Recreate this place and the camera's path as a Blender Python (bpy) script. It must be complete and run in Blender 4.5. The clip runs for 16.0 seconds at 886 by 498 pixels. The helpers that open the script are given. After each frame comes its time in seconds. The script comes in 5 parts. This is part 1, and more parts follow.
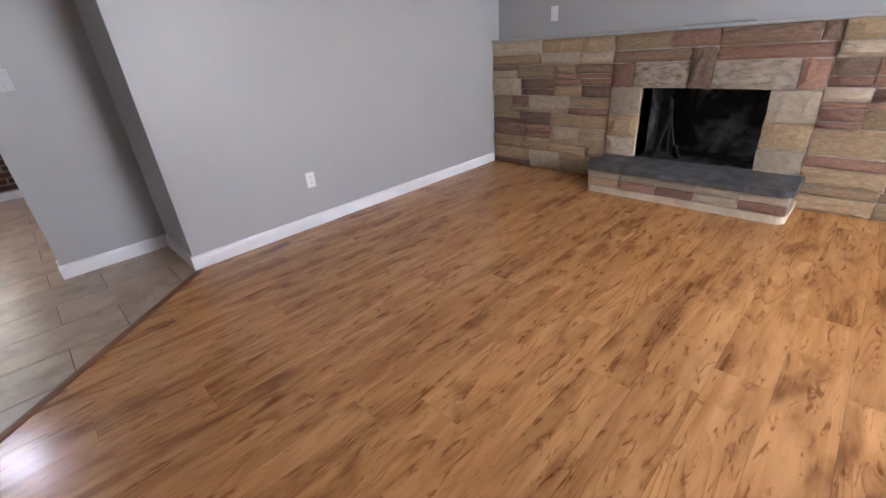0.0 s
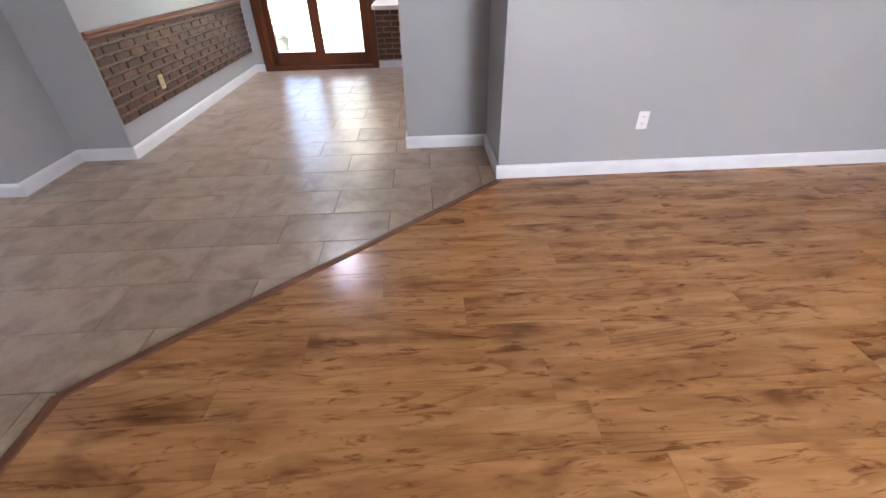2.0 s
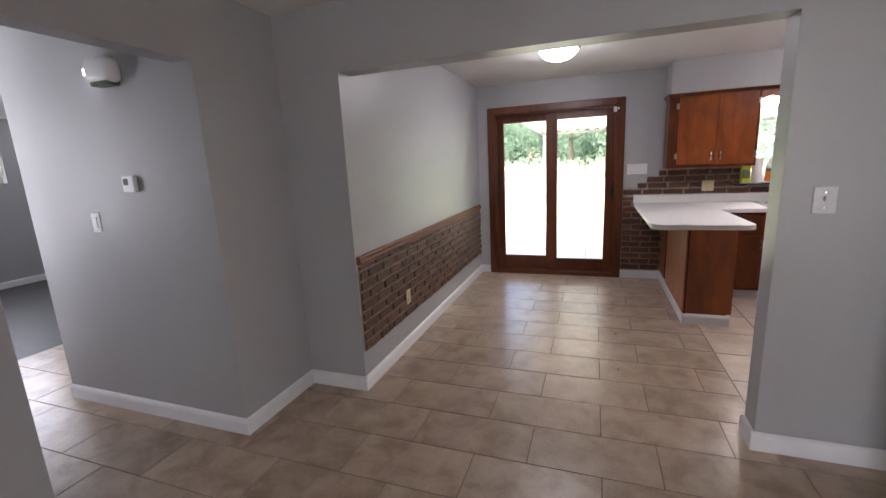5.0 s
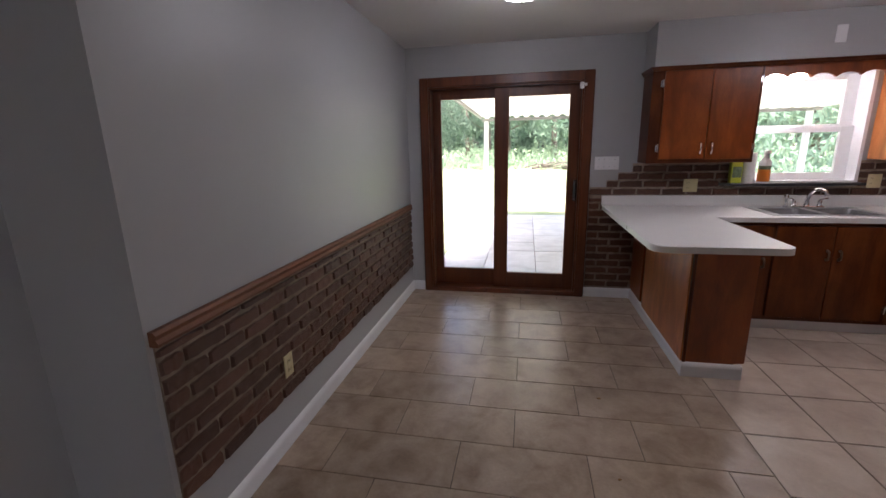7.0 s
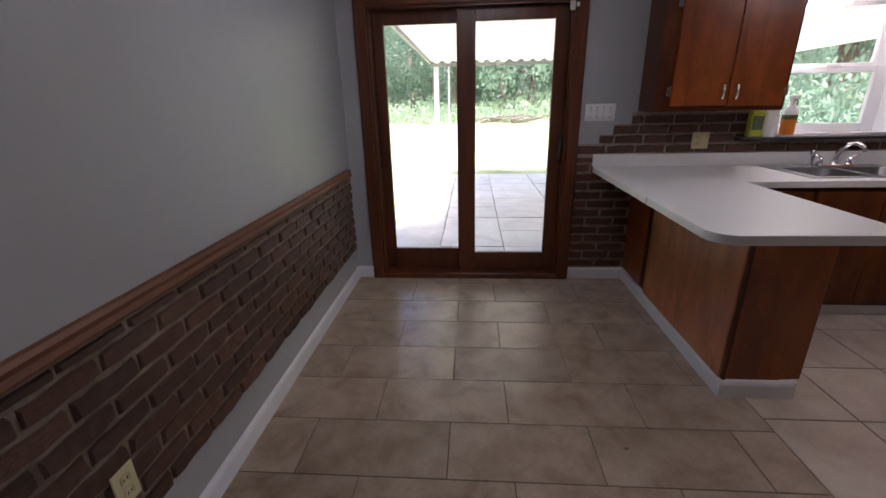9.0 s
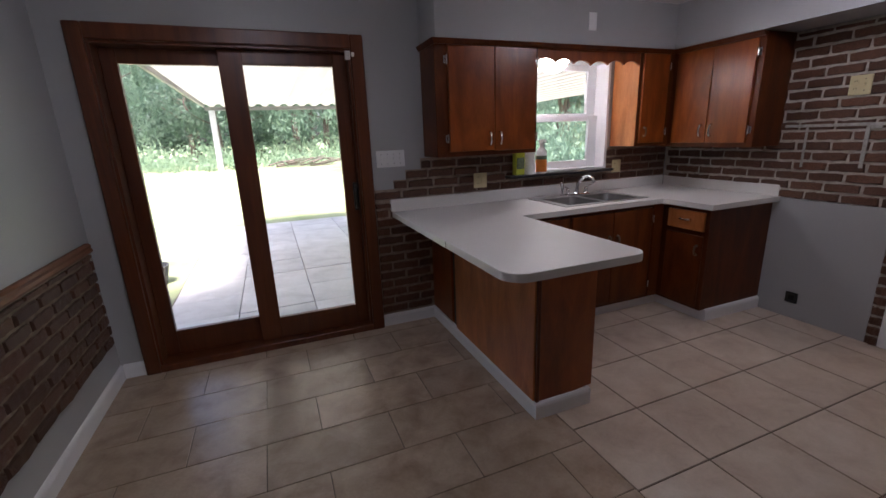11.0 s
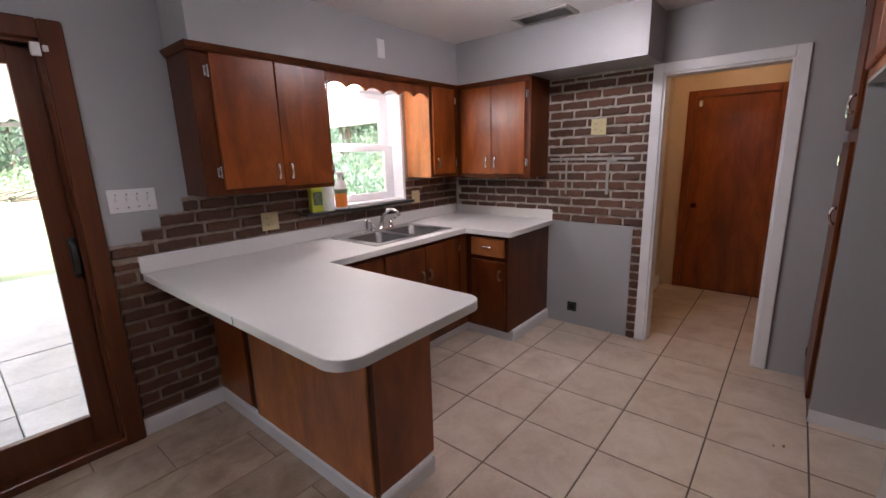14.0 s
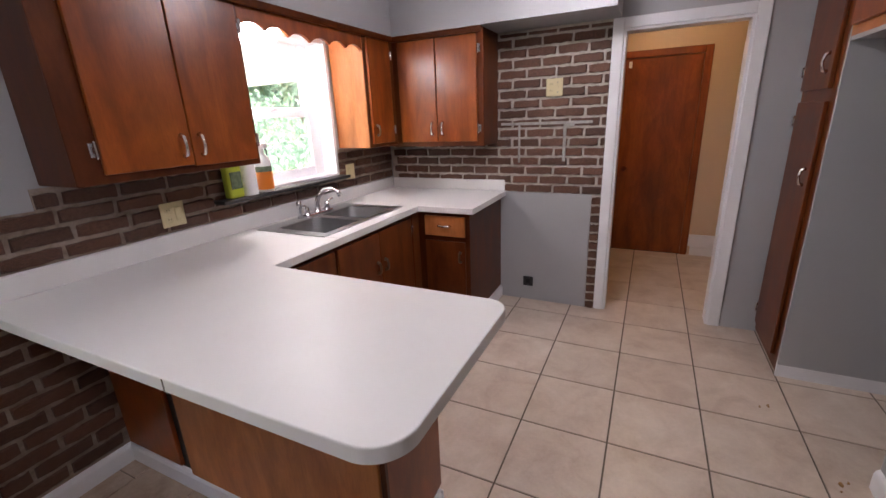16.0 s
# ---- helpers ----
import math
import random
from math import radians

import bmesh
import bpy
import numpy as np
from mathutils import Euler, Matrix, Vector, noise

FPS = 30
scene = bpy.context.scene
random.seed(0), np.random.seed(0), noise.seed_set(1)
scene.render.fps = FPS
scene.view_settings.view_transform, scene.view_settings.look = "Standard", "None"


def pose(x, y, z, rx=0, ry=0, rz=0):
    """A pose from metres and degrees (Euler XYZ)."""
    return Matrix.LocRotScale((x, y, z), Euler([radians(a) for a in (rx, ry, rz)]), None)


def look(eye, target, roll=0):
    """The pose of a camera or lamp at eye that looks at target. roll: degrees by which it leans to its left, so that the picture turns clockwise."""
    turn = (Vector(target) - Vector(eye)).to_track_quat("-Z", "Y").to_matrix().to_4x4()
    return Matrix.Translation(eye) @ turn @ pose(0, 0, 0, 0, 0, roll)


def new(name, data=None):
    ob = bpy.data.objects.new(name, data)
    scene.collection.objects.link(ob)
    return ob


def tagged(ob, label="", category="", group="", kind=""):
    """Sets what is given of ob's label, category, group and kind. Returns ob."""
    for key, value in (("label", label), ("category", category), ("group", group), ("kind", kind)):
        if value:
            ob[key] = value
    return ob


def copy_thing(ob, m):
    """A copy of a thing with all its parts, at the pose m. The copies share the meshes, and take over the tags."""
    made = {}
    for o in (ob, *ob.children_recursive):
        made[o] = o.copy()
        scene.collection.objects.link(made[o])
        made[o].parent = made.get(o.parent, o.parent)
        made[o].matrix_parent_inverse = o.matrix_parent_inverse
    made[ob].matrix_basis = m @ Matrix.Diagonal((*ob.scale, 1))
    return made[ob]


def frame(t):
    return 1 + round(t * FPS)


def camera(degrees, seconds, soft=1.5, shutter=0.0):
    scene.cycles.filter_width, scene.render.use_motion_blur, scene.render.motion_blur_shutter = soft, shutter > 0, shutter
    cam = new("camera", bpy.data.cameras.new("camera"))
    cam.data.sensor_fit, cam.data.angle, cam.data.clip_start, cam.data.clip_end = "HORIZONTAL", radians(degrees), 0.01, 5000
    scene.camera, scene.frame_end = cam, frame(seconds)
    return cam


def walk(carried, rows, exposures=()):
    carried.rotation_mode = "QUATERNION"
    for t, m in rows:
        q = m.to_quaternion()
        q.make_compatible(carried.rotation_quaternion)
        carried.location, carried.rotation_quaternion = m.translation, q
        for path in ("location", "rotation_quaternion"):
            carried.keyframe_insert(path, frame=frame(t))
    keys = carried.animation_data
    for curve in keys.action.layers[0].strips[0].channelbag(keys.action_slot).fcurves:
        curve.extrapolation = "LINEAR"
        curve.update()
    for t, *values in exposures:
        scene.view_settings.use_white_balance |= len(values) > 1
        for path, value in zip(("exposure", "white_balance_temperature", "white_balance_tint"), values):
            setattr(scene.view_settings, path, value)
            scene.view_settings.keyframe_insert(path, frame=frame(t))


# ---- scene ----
cam = camera(93.0, 16.0)
PATH = [
    (0, (0.054, 0.122, 1.244), (1.287, 1.428, 0.364), -4.6),
    (0.5, (0.059, 0.173, 1.196), (1.214, 1.437, 0.161), -2.8),
    (1, (0.071, 0.327, 1.201), (1.08, 1.641, 0.08), -2.6),
    (1.5, (0.12, 0.386, 1.223), (0.745, 1.877, 0.046), -2.4),
    (2, (0.094, 0.425, 1.282), (0.155, 2.065, 0.138), -1.5),
    (2.5, (-0.04, 0.484, 1.313), (-0.45, 2.128, 0.249), -1.5),
    (3, (-0.26, 0.644, 1.34), (-0.81, 2.357, 0.465), -1.7),
    (3.5, (-0.384, 0.818, 1.387), (-1.079, 2.532, 0.626), -2.0),
    (4, (-0.49, 1.06, 1.412), (-1.341, 2.752, 0.769), -1.2),
    (4.5, (-0.67, 1.261, 1.433), (-1.482, 3.018, 0.931), -1.1),
    (5, (-0.816, 1.501, 1.464), (-1.485, 3.342, 1.061), -2.8),
    (5.2, (-0.856, 1.628, 1.461), (-1.487, 3.484, 1.062), -2.4),
    (7.3, (-1.109, 2.904, 1.437), (-1.445, 4.811, 0.938), -1.3),
    (7.5, (-1.147, 3.017, 1.426), (-1.445, 4.919, 0.883), -1.4),
    (8, (-1.254, 3.271, 1.4), (-1.433, 5.151, 0.74), -2.0),
    (8.2, (-1.261, 3.355, 1.381), (-1.432, 5.219, 0.677), -1.7),
    (10.3, (-1.268, 3.864, 1.455), (-1.069, 5.772, 0.891), -1.6),
    (10.5, (-1.3, 3.874, 1.497), (-0.968, 5.766, 0.939), -1.6),
    (11, (-1.172, 3.834, 1.427), (-0.459, 5.629, 0.909), -2.2),
    (11.5, (-1.068, 3.946, 1.467), (-0.1, 5.642, 1.033), -2.3),
    (12, (-1.033, 4.037, 1.477), (0.139, 5.614, 1.106), -0.1),
    (12.5, (-1.036, 4.109, 1.487), (0.342, 5.507, 1.103), -1.5),
    (13, (-1.042, 4.141, 1.477), (0.405, 5.467, 1.091), -2.1),
    (13.5, (-1.058, 4.189, 1.478), (0.416, 5.48, 1.076), -2.3),
    (14, (-1.001, 4.241, 1.463), (0.496, 5.494, 1.028), -1.7),
    (14.5, (-0.89, 4.369, 1.458), (0.613, 5.612, 1.016), -1.8),
    (15, (-0.867, 4.475, 1.476), (0.66, 5.65, 0.938), -0.8),
    (15.5, (-0.887, 4.651, 1.472), (0.76, 5.644, 0.922), -2.9),
    (16, (-0.859, 4.796, 1.469), (0.854, 5.64, 0.873), -2.4),
]
EXPOSURE = [(0, 4.08, 6000, 16), (2.0, 4.4, 6000, 16), (3.5, 4.02, 6250, 17), (5.0, 3.5, 6400, 18), (6.2, 2.9, 6300, 19), (8.0, 2.45, 6250, 20),
            (10.5, 2.3, 6100, 19), (11.5, 1.95, 6150, 20), (12.0, 2.05, 6150, 20), (13.0, 2.5, 6250, 20), (14.5, 3.2, 6480, 21), (16.0, 3.35, 6380, 20)]
walk(cam, [(t, look(eye, target, roll)) for t, eye, target, roll in PATH], EXPOSURE)

# ---------------------------------------------------------------- world and light
world = bpy.data.worlds.new("sky")
scene.world = world
world.use_nodes = True
wn = world.node_tree.nodes
sky = wn.new("ShaderNodeTexSky")
sky.sky_type, sky.sun_disc = "NISHITA", False
sky.sun_elevation, sky.sun_rotation = radians(60), radians(190)
sky.air_density, sky.dust_density = 1.0, 6.0
world.node_tree.links.new(sky.outputs[0], wn["Background"].inputs["Color"])
wn["Background"].inputs["Strength"].default_value = 0.15
sun = new("sun", bpy.data.lights.new("sun", "SUN"))
sun.data.energy, sun.data.angle, sun.data.color = 4.0, radians(10), (1.0, 0.96, 0.9)
sun.matrix_world = look((0, 0, 0), (0.1, 0.6, -1.05))


def window_light(name, x, y, z, w, h, aim, watts, color=(0.93, 0.95, 1.0)):
    """Daylight of the sky in a window's opening; also serves the added hall fill."""
    d = bpy.data.lights.new(name, "AREA")
    d.shape, d.size, d.size_y, d.energy, d.color = "RECTANGLE", w, h, watts, color
    ob = new(name, d)
    ob.matrix_world = look((x, y, z), (x + aim[0], y + aim[1], z + aim[2]))
    return ob


window_light("daylight_front", 2.1, -2.72, 1.35, 1.6, 1.3, (0, 1, 0.06), 5.4)
window_light("daylight_bedroom", -8.66, 4.43, 1.78, 1.4, 0.6, (1, 0, -0.02), 3.6)
# unseen lamp added to brighten the hall wall
window_light("added_hall_fill", -4.85, 2.14, 1.5, 0.8, 1.0, (0, 1, -0.02), 2.2)

# ---------------------------------------------------------------- materials


def mat(name):
    m = bpy.data.materials.new(name)
    m.use_nodes = True
    return m, m.node_tree.nodes, m.node_tree.links, m.node_tree.nodes["Principled BSDF"]


def ramp(n, stops):
    r = n.new("ShaderNodeValToRGB")
    while len(r.color_ramp.elements) < len(stops):
        r.color_ramp.elements.new(0.5)
    for e, (p, c) in zip(r.color_ramp.elements, stops):
        e.position, e.color = p, (*c, 1) if len(c) == 3 else c
    return r


def coords(n, l, scale=(1, 1, 1), shift=False, turn=(0, 0, 0)):
    tc, mp = n.new("ShaderNodeTexCoord"), n.new("ShaderNodeMapping")
    mp.inputs["Scale"].default_value = scale
    mp.inputs["Rotation"].default_value = turn
    l.new(tc.outputs["Object"], mp.inputs["Vector"])
    if shift:
        oi, mul = n.new("ShaderNodeObjectInfo"), n.new("ShaderNodeMath")
        mul.operation, mul.inputs[1].default_value = "MULTIPLY", 37.0
        l.new(oi.outputs["Random"], mul.inputs[0])
        l.new(mul.outputs[0], mp.inputs["Location"])
    return mp


def tex(n, l, mp, scale, detail=4, rough=0.55, distort=0.0):
    t = n.new("ShaderNodeTexNoise")
    t.inputs["Scale"].default_value, t.inputs["Detail"].default_value = scale, detail
    t.inputs["Roughness"].default_value, t.inputs["Distortion"].default_value = rough, distort
    l.new(mp.outputs[0], t.inputs["Vector"])
    return t


def mix(n, l, a, b, fac, kind="MIX"):
    m = n.new("ShaderNodeMix")
    m.data_type, m.blend_type = "RGBA", kind
    for sock, v in ((m.inputs["A"], a), (m.inputs["B"], b), (m.inputs["Factor"], fac)):
        if isinstance(v, bpy.types.NodeSocket):
            l.new(v, sock)
        elif isinstance(v, tuple):
            sock.default_value = (*v, 1)
        else:
            sock.default_value = v
    return m.outputs["Result"]


def bump(n, l, p, height, strength, dist=0.002):
    b = n.new("ShaderNodeBump")
    b.inputs["Strength"].default_value, b.inputs["Distance"].default_value = strength, dist
    l.new(height, b.inputs["Height"])
    l.new(b.outputs[0], p.inputs["Normal"])


def plain(name, color, rough=0.5, metal=0.0, vary=0.12, scale=6.0, grain=120.0, relief=0.15, spec=0.5, shift=False):
    """A painted, plastic or metal surface with faint blotches and fine grain."""
    m, n, l, p = mat(name)
    mp = coords(n, l, shift=shift)
    big, fine = tex(n, l, mp, scale, 3), tex(n, l, mp, grain, 2)
    lo = tuple(c * (1 - vary) for c in color)
    hi = tuple(min(1, c * (1 + vary)) for c in color)
    r = ramp(n, [(0.3, lo), (0.7, hi)])
    l.new(big.outputs[0], r.inputs[0])
    l.new(r.outputs[0], p.inputs["Base Color"])
    rr = n.new("ShaderNodeMapRange")
    rr.inputs["To Min"].default_value, rr.inputs["To Max"].default_value = rough * 0.85, min(1, rough * 1.15)
    l.new(big.outputs[0], rr.inputs["Value"])
    l.new(rr.outputs[0], p.inputs["Roughness"])
    p.inputs["Metallic"].default_value, p.inputs["Specular IOR Level"].default_value = metal, spec
    if relief:
        bump(n, l, p, fine.outputs[0], relief, 0.001)
    return m


def wood(name, dark, mid, light, grain=(1, 1, 0.06), rough=0.35, shift=False, figure=9.0, fine=140.0, relief=0.1, coat=0.0, lines=0.4, blotch=0.0):
    """Stained wood; grain gives the stretch along the fibre, blotch the unevenness of the stain."""
    m, n, l, p = mat(name)
    mp = coords(n, l, grain, shift)
    a = tex(n, l, mp, figure, 5, 0.6, 1.4)
    b = tex(n, l, mp, fine, 3, 0.6)
    r = ramp(n, [(0.28, dark), (0.5, mid), (0.74, light)])
    l.new(a.outputs[0], r.inputs[0])
    r2 = ramp(n, [(0.35, (0.72, 0.7, 0.68)), (0.6, (1, 1, 1))])
    l.new(b.outputs[0], r2.inputs[0])
    col = mix(n, l, r.outputs[0], r2.outputs[0], lines, "MULTIPLY")
    if blotch:
        c = tex(n, l, coords(n, l, (1, 1, 0.45)), 7.0, 3, 0.55, 1.0)
        r5 = ramp(n, [(0.34, (1 - blotch, 1 - blotch * 1.1, 1 - blotch * 1.2)), (0.66, (1 + blotch, 1 + blotch, 1 + blotch))])
        l.new(c.outputs[0], r5.inputs[0])
        col = mix(n, l, col, r5.outputs[0], 1.0, "MULTIPLY")
    if shift:
        oi = n.new("ShaderNodeObjectInfo")
        r3 = ramp(n, [(0.0, (0.93, 0.93, 0.93)), (1.0, (1.05, 1.04, 1.03))])
        l.new(oi.outputs["Random"], r3.inputs[0])
        col = mix(n, l, col, r3.outputs[0], 1.0, "MULTIPLY")
    l.new(col, p.inputs["Base Color"])
    rr = n.new("ShaderNodeMapRange")
    rr.inputs["To Min"].default_value, rr.inputs["To Max"].default_value = rough * 0.8, rough * 1.25
    l.new(a.outputs[0], rr.inputs["Value"])
    l.new(rr.outputs[0], p.inputs["Roughness"])
    p.inputs["Coat Weight"].default_value, p.inputs["Coat Roughness"].default_value = coat, 0.2
    bump(n, l, p, b.outputs[0], relief, 0.001)
    return m


def oak(name, dark, mid, light, rough):
    """Printed oak planks along x: soft streaks, cathedral grain rings, short dark pores and smoky knots."""
    m, n, l, p = mat(name)

    def stops(source, pairs):
        r = ramp(n, pairs)
        l.new(source, r.inputs[0])
        return r.outputs[0]

    base = tex(n, l, coords(n, l, (0.14, 1, 1), True), 11.0, 4, 0.6, 0.6)
    col = stops(base.outputs[0], [(0.3, dark), (0.5, mid), (0.7, light)])
    rings = tex(n, l, coords(n, l, (0.1, 1, 1), True), 5.0, 1.0, 0.4, 0.3)
    turns, cut = n.new("ShaderNodeMath"), n.new("ShaderNodeMath")
    turns.operation, turns.inputs[1].default_value, cut.operation = "MULTIPLY", 20.0, "FRACT"
    l.new(rings.outputs[0], turns.inputs[0])
    l.new(turns.outputs[0], cut.inputs[0])
    line = stops(cut.outputs[0], [(0.0, (0.6, 0.5, 0.4)), (0.14, (0.8, 0.73, 0.66)), (0.34, (1, 1, 1)), (0.95, (1, 1, 1)), (1.0, (0.66, 0.56, 0.46))])
    where = tex(n, l, coords(n, l, (0.35, 1, 1), True), 3.6, 2, 0.5)
    col = mix(n, l, col, mix(n, l, (1, 1, 1), line, stops(where.outputs[0], [(0.48, (0.08,) * 3), (0.62, (0.8,) * 3)])), 1.0, "MULTIPLY")
    pores = tex(n, l, coords(n, l, (0.22, 1, 1), True), 30.0, 3, 0.65, 0.9)
    col = mix(n, l, col, stops(pores.outputs[0], [(0.56, (1, 1, 1)), (0.68, (0.42, 0.31, 0.23))]), 0.85, "MULTIPLY")
    smoke = tex(n, l, coords(n, l, (0.42, 1, 1), True), 6.5, 3, 0.55, 0.3)
    col = mix(n, l, col, stops(smoke.outputs[0], [(0.55, (1, 1, 1)), (0.72, (0.42, 0.33, 0.26))]), 0.85, "MULTIPLY")
    oi = n.new("ShaderNodeObjectInfo")
    col = mix(n, l, col, stops(oi.outputs["Random"], [(0.0, (0.96, 0.96, 0.96)), (1.0, (1.04, 1.03, 1.02))]), 1.0, "MULTIPLY")
    l.new(col, p.inputs["Base Color"])
    rr = n.new("ShaderNodeMapRange")
    rr.inputs["To Min"].default_value, rr.inputs["To Max"].default_value = rough * 0.85, rough * 1.35
    l.new(base.outputs[0], rr.inputs["Value"])
    l.new(rr.outputs[0], p.inputs["Roughness"])
    bump(n, l, p, pores.outputs[0], 0.03, 0.001)
    return m


def mottled(name, a, b, c, scale=5.0, fine=60.0, rough=0.4, relief=0.2, dist=0.002, shift=True, tint=0.15, speck=None, grit=0.8):
    """Stone, brick or ceramic: three tones in cloudy patches, fine grain, each piece a little different."""
    m, n, l, p = mat(name)
    mp = coords(n, l, shift=shift)
    big, small = tex(n, l, mp, scale, 5, 0.6, 0.4), tex(n, l, mp, fine, 4, 0.65)
    r = ramp(n, [(0.3, a), (0.5, b), (0.72, c)])
    l.new(big.outputs[0], r.inputs[0])
    r2 = ramp(n, [(0.3, (0.8, 0.8, 0.8)), (0.65, (1.08, 1.08, 1.08))])
    l.new(small.outputs[0], r2.inputs[0])
    col = mix(n, l, r.outputs[0], r2.outputs[0], grit, "MULTIPLY")
    if speck:
        s = tex(n, l, mp, fine * 0.35, 3, 0.7)
        r4 = ramp(n, [(0.62, (0, 0, 0)), (0.74, (1, 1, 1))])
        l.new(s.outputs[0], r4.inputs[0])
        col = mix(n, l, col, speck, r4.outputs[0])
    if shift:
        oi = n.new("ShaderNodeObjectInfo")
        r3 = ramp(n, [(0.0, (1 - tint,) * 3), (1.0, (1 + tint,) * 3)])
        l.new(oi.outputs["Random"], r3.inputs[0])
        col = mix(n, l, col, r3.outputs[0], 1.0, "MULTIPLY")
    l.new(col, p.inputs["Base Color"])
    rr = n.new("ShaderNodeMapRange")
    rr.inputs["To Min"].default_value, rr.inputs["To Max"].default_value = rough * 0.8, min(1, rough * 1.2)
    l.new(small.outputs[0], rr.inputs["Value"])
    l.new(rr.outputs[0], p.inputs["Roughness"])
    bump(n, l, p, small.outputs[0], relief, dist)
    return m


def glass(name, tint=(1, 1, 1)):
    m, n, l, p = mat(name)
    p.inputs["Base Color"].default_value = (*tint, 1)
    p.inputs["Roughness"].default_value, p.inputs["IOR"].default_value = 0.0, 1.45
    p.inputs["Transmission Weight"].default_value = 1.0
    return m


def glow(name, color, strength):
    m, n, l, p = mat(name)
    p.inputs["Base Color"].default_value = (0.9, 0.9, 0.9, 1)
    p.inputs["Emission Color"].default_value = (*color, 1)
    p.inputs["Emission Strength"].default_value = strength
    return m


PAINT = plain("grey_paint", (0.40, 0.403, 0.412), 0.42, vary=0.03, scale=1.2, grain=260, relief=0.12)
TAN = plain("tan_paint", (0.64, 0.48, 0.33), 0.35, vary=0.04, scale=1.5, grain=260, relief=0.1)
CEIL = plain("ceiling_paint", (0.74, 0.73, 0.72), 0.85, vary=0.03, scale=2, grain=90, relief=0.35)
TRIM = plain("white_trim", (0.78, 0.78, 0.8), 0.35, vary=0.04, scale=5, grain=200, relief=0.08)
WHITE = plain("white_plastic", (0.8, 0.8, 0.8), 0.3, vary=0.02, relief=0)
BEIGE = plain("beige_plastic", (0.66, 0.58, 0.34), 0.35, vary=0.03, relief=0)
BRONZE = plain("dull_bronze", (0.2, 0.15, 0.11), 0.4, 1.0, vary=0.1, relief=0)
CHROME = plain("chrome", (0.82, 0.82, 0.84), 0.14, 1.0, vary=0.02, relief=0)
# base darkened: the dark surroundings the sink bowls reflect are in its colour
STEEL = plain("dimmed_brushed_steel", (0.27, 0.27, 0.275), 0.4, 0.9, vary=0.1, scale=14, grain=300, relief=0.1)
SATIN = plain("satin_plate", (0.52, 0.52, 0.54), 0.5, 0.3, vary=0.08, scale=40, grain=300, relief=0.1)
RIM = plain("polished_steel", (0.5, 0.5, 0.51), 0.3, 1.0, vary=0.08, scale=14, grain=300, relief=0.05)
BLACK = plain("black_plastic", (0.015, 0.015, 0.016), 0.4, vary=0.2, relief=0.05)
IRON = plain("black_iron", (0.02, 0.02, 0.02), 0.55, 0.6, vary=0.25, relief=0.3)
LAMINATE = plain("counter_laminate", (0.73, 0.715, 0.70), 0.42, vary=0.025, scale=3, grain=380, relief=0.03)
CAB = wood("cabinet_wood", (0.16, 0.031, 0.004), (0.265, 0.06, 0.008), (0.36, 0.095, 0.014), (1, 1, 0.16), 0.3, figure=5, relief=0.06, blotch=0.16)
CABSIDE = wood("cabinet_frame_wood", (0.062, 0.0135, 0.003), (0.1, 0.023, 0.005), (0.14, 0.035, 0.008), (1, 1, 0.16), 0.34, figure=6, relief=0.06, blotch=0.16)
# darker cabinet wood: worktop shade on base doors, plain dark brown on the pantry
CABDARK = wood("dark_shaded_cabinet_wood", (0.075, 0.0165, 0.004), (0.13, 0.031, 0.007), (0.185, 0.05, 0.011), (1, 1, 0.16), 0.3, figure=5, relief=0.06, blotch=0.16)
# brighter orange copy of the cabinet wood, light on sides put into its colour
CABLIT = wood("lit_cabinet_wood", (0.37, 0.115, 0.03), (0.5, 0.175, 0.053), (0.61, 0.24, 0.086), (1, 1, 0.16), 0.32, figure=5, relief=0.06, blotch=0.15)
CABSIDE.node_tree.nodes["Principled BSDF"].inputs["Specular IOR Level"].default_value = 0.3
DOORWOOD = wood("patio_door_wood", (0.06, 0.0145, 0.004), (0.105, 0.026, 0.0065), (0.155, 0.042, 0.011), (1, 1, 0.05), 0.35, figure=8, relief=0.1)
RAILWOOD = wood("chair_rail_wood", (0.1, 0.032, 0.01), (0.165, 0.056, 0.018), (0.23, 0.086, 0.03), (1, 0.04, 1), 0.5, figure=10, relief=0.1)
OAK = oak("oak_laminate", (0.31, 0.138, 0.044), (0.46, 0.222, 0.08), (0.58, 0.305, 0.12), 0.2)
THRESH = wood("threshold_wood", (0.1, 0.036, 0.014), (0.18, 0.07, 0.026), (0.25, 0.105, 0.042), (0.2, 0.2, 1), 0.45, figure=14, relief=0.1)
DARKWOOD = wood("dark_plank", (0.03, 0.03, 0.032), (0.05, 0.05, 0.052), (0.08, 0.08, 0.08), (0.1, 1, 1), 0.5, figure=8)
TILE = mottled("beige_floor_tile", (0.29, 0.205, 0.142), (0.42, 0.318, 0.233), (0.51, 0.405, 0.315), 6, 70, 0.3, 0.12, tint=0.09, grit=0.45)
KTILE = mottled("cream_floor_tile", (0.48, 0.37, 0.29), (0.58, 0.475, 0.385), (0.66, 0.565, 0.475), 5, 60, 0.34, 0.1, tint=0.05, grit=0.25)
GROUT = mottled("floor_grout", (0.09, 0.068, 0.05), (0.125, 0.095, 0.07), (0.165, 0.13, 0.097), 8, 200, 0.9, 0.4, shift=False)
BRICK = mottled("brown_brick", (0.055, 0.02, 0.010), (0.105, 0.042, 0.022), (0.165, 0.075, 0.043), 14, 130, 0.48, 0.7, 0.003, tint=0.34, speck=(0.2, 0.14, 0.11))
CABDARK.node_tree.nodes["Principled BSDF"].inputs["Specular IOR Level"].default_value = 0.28
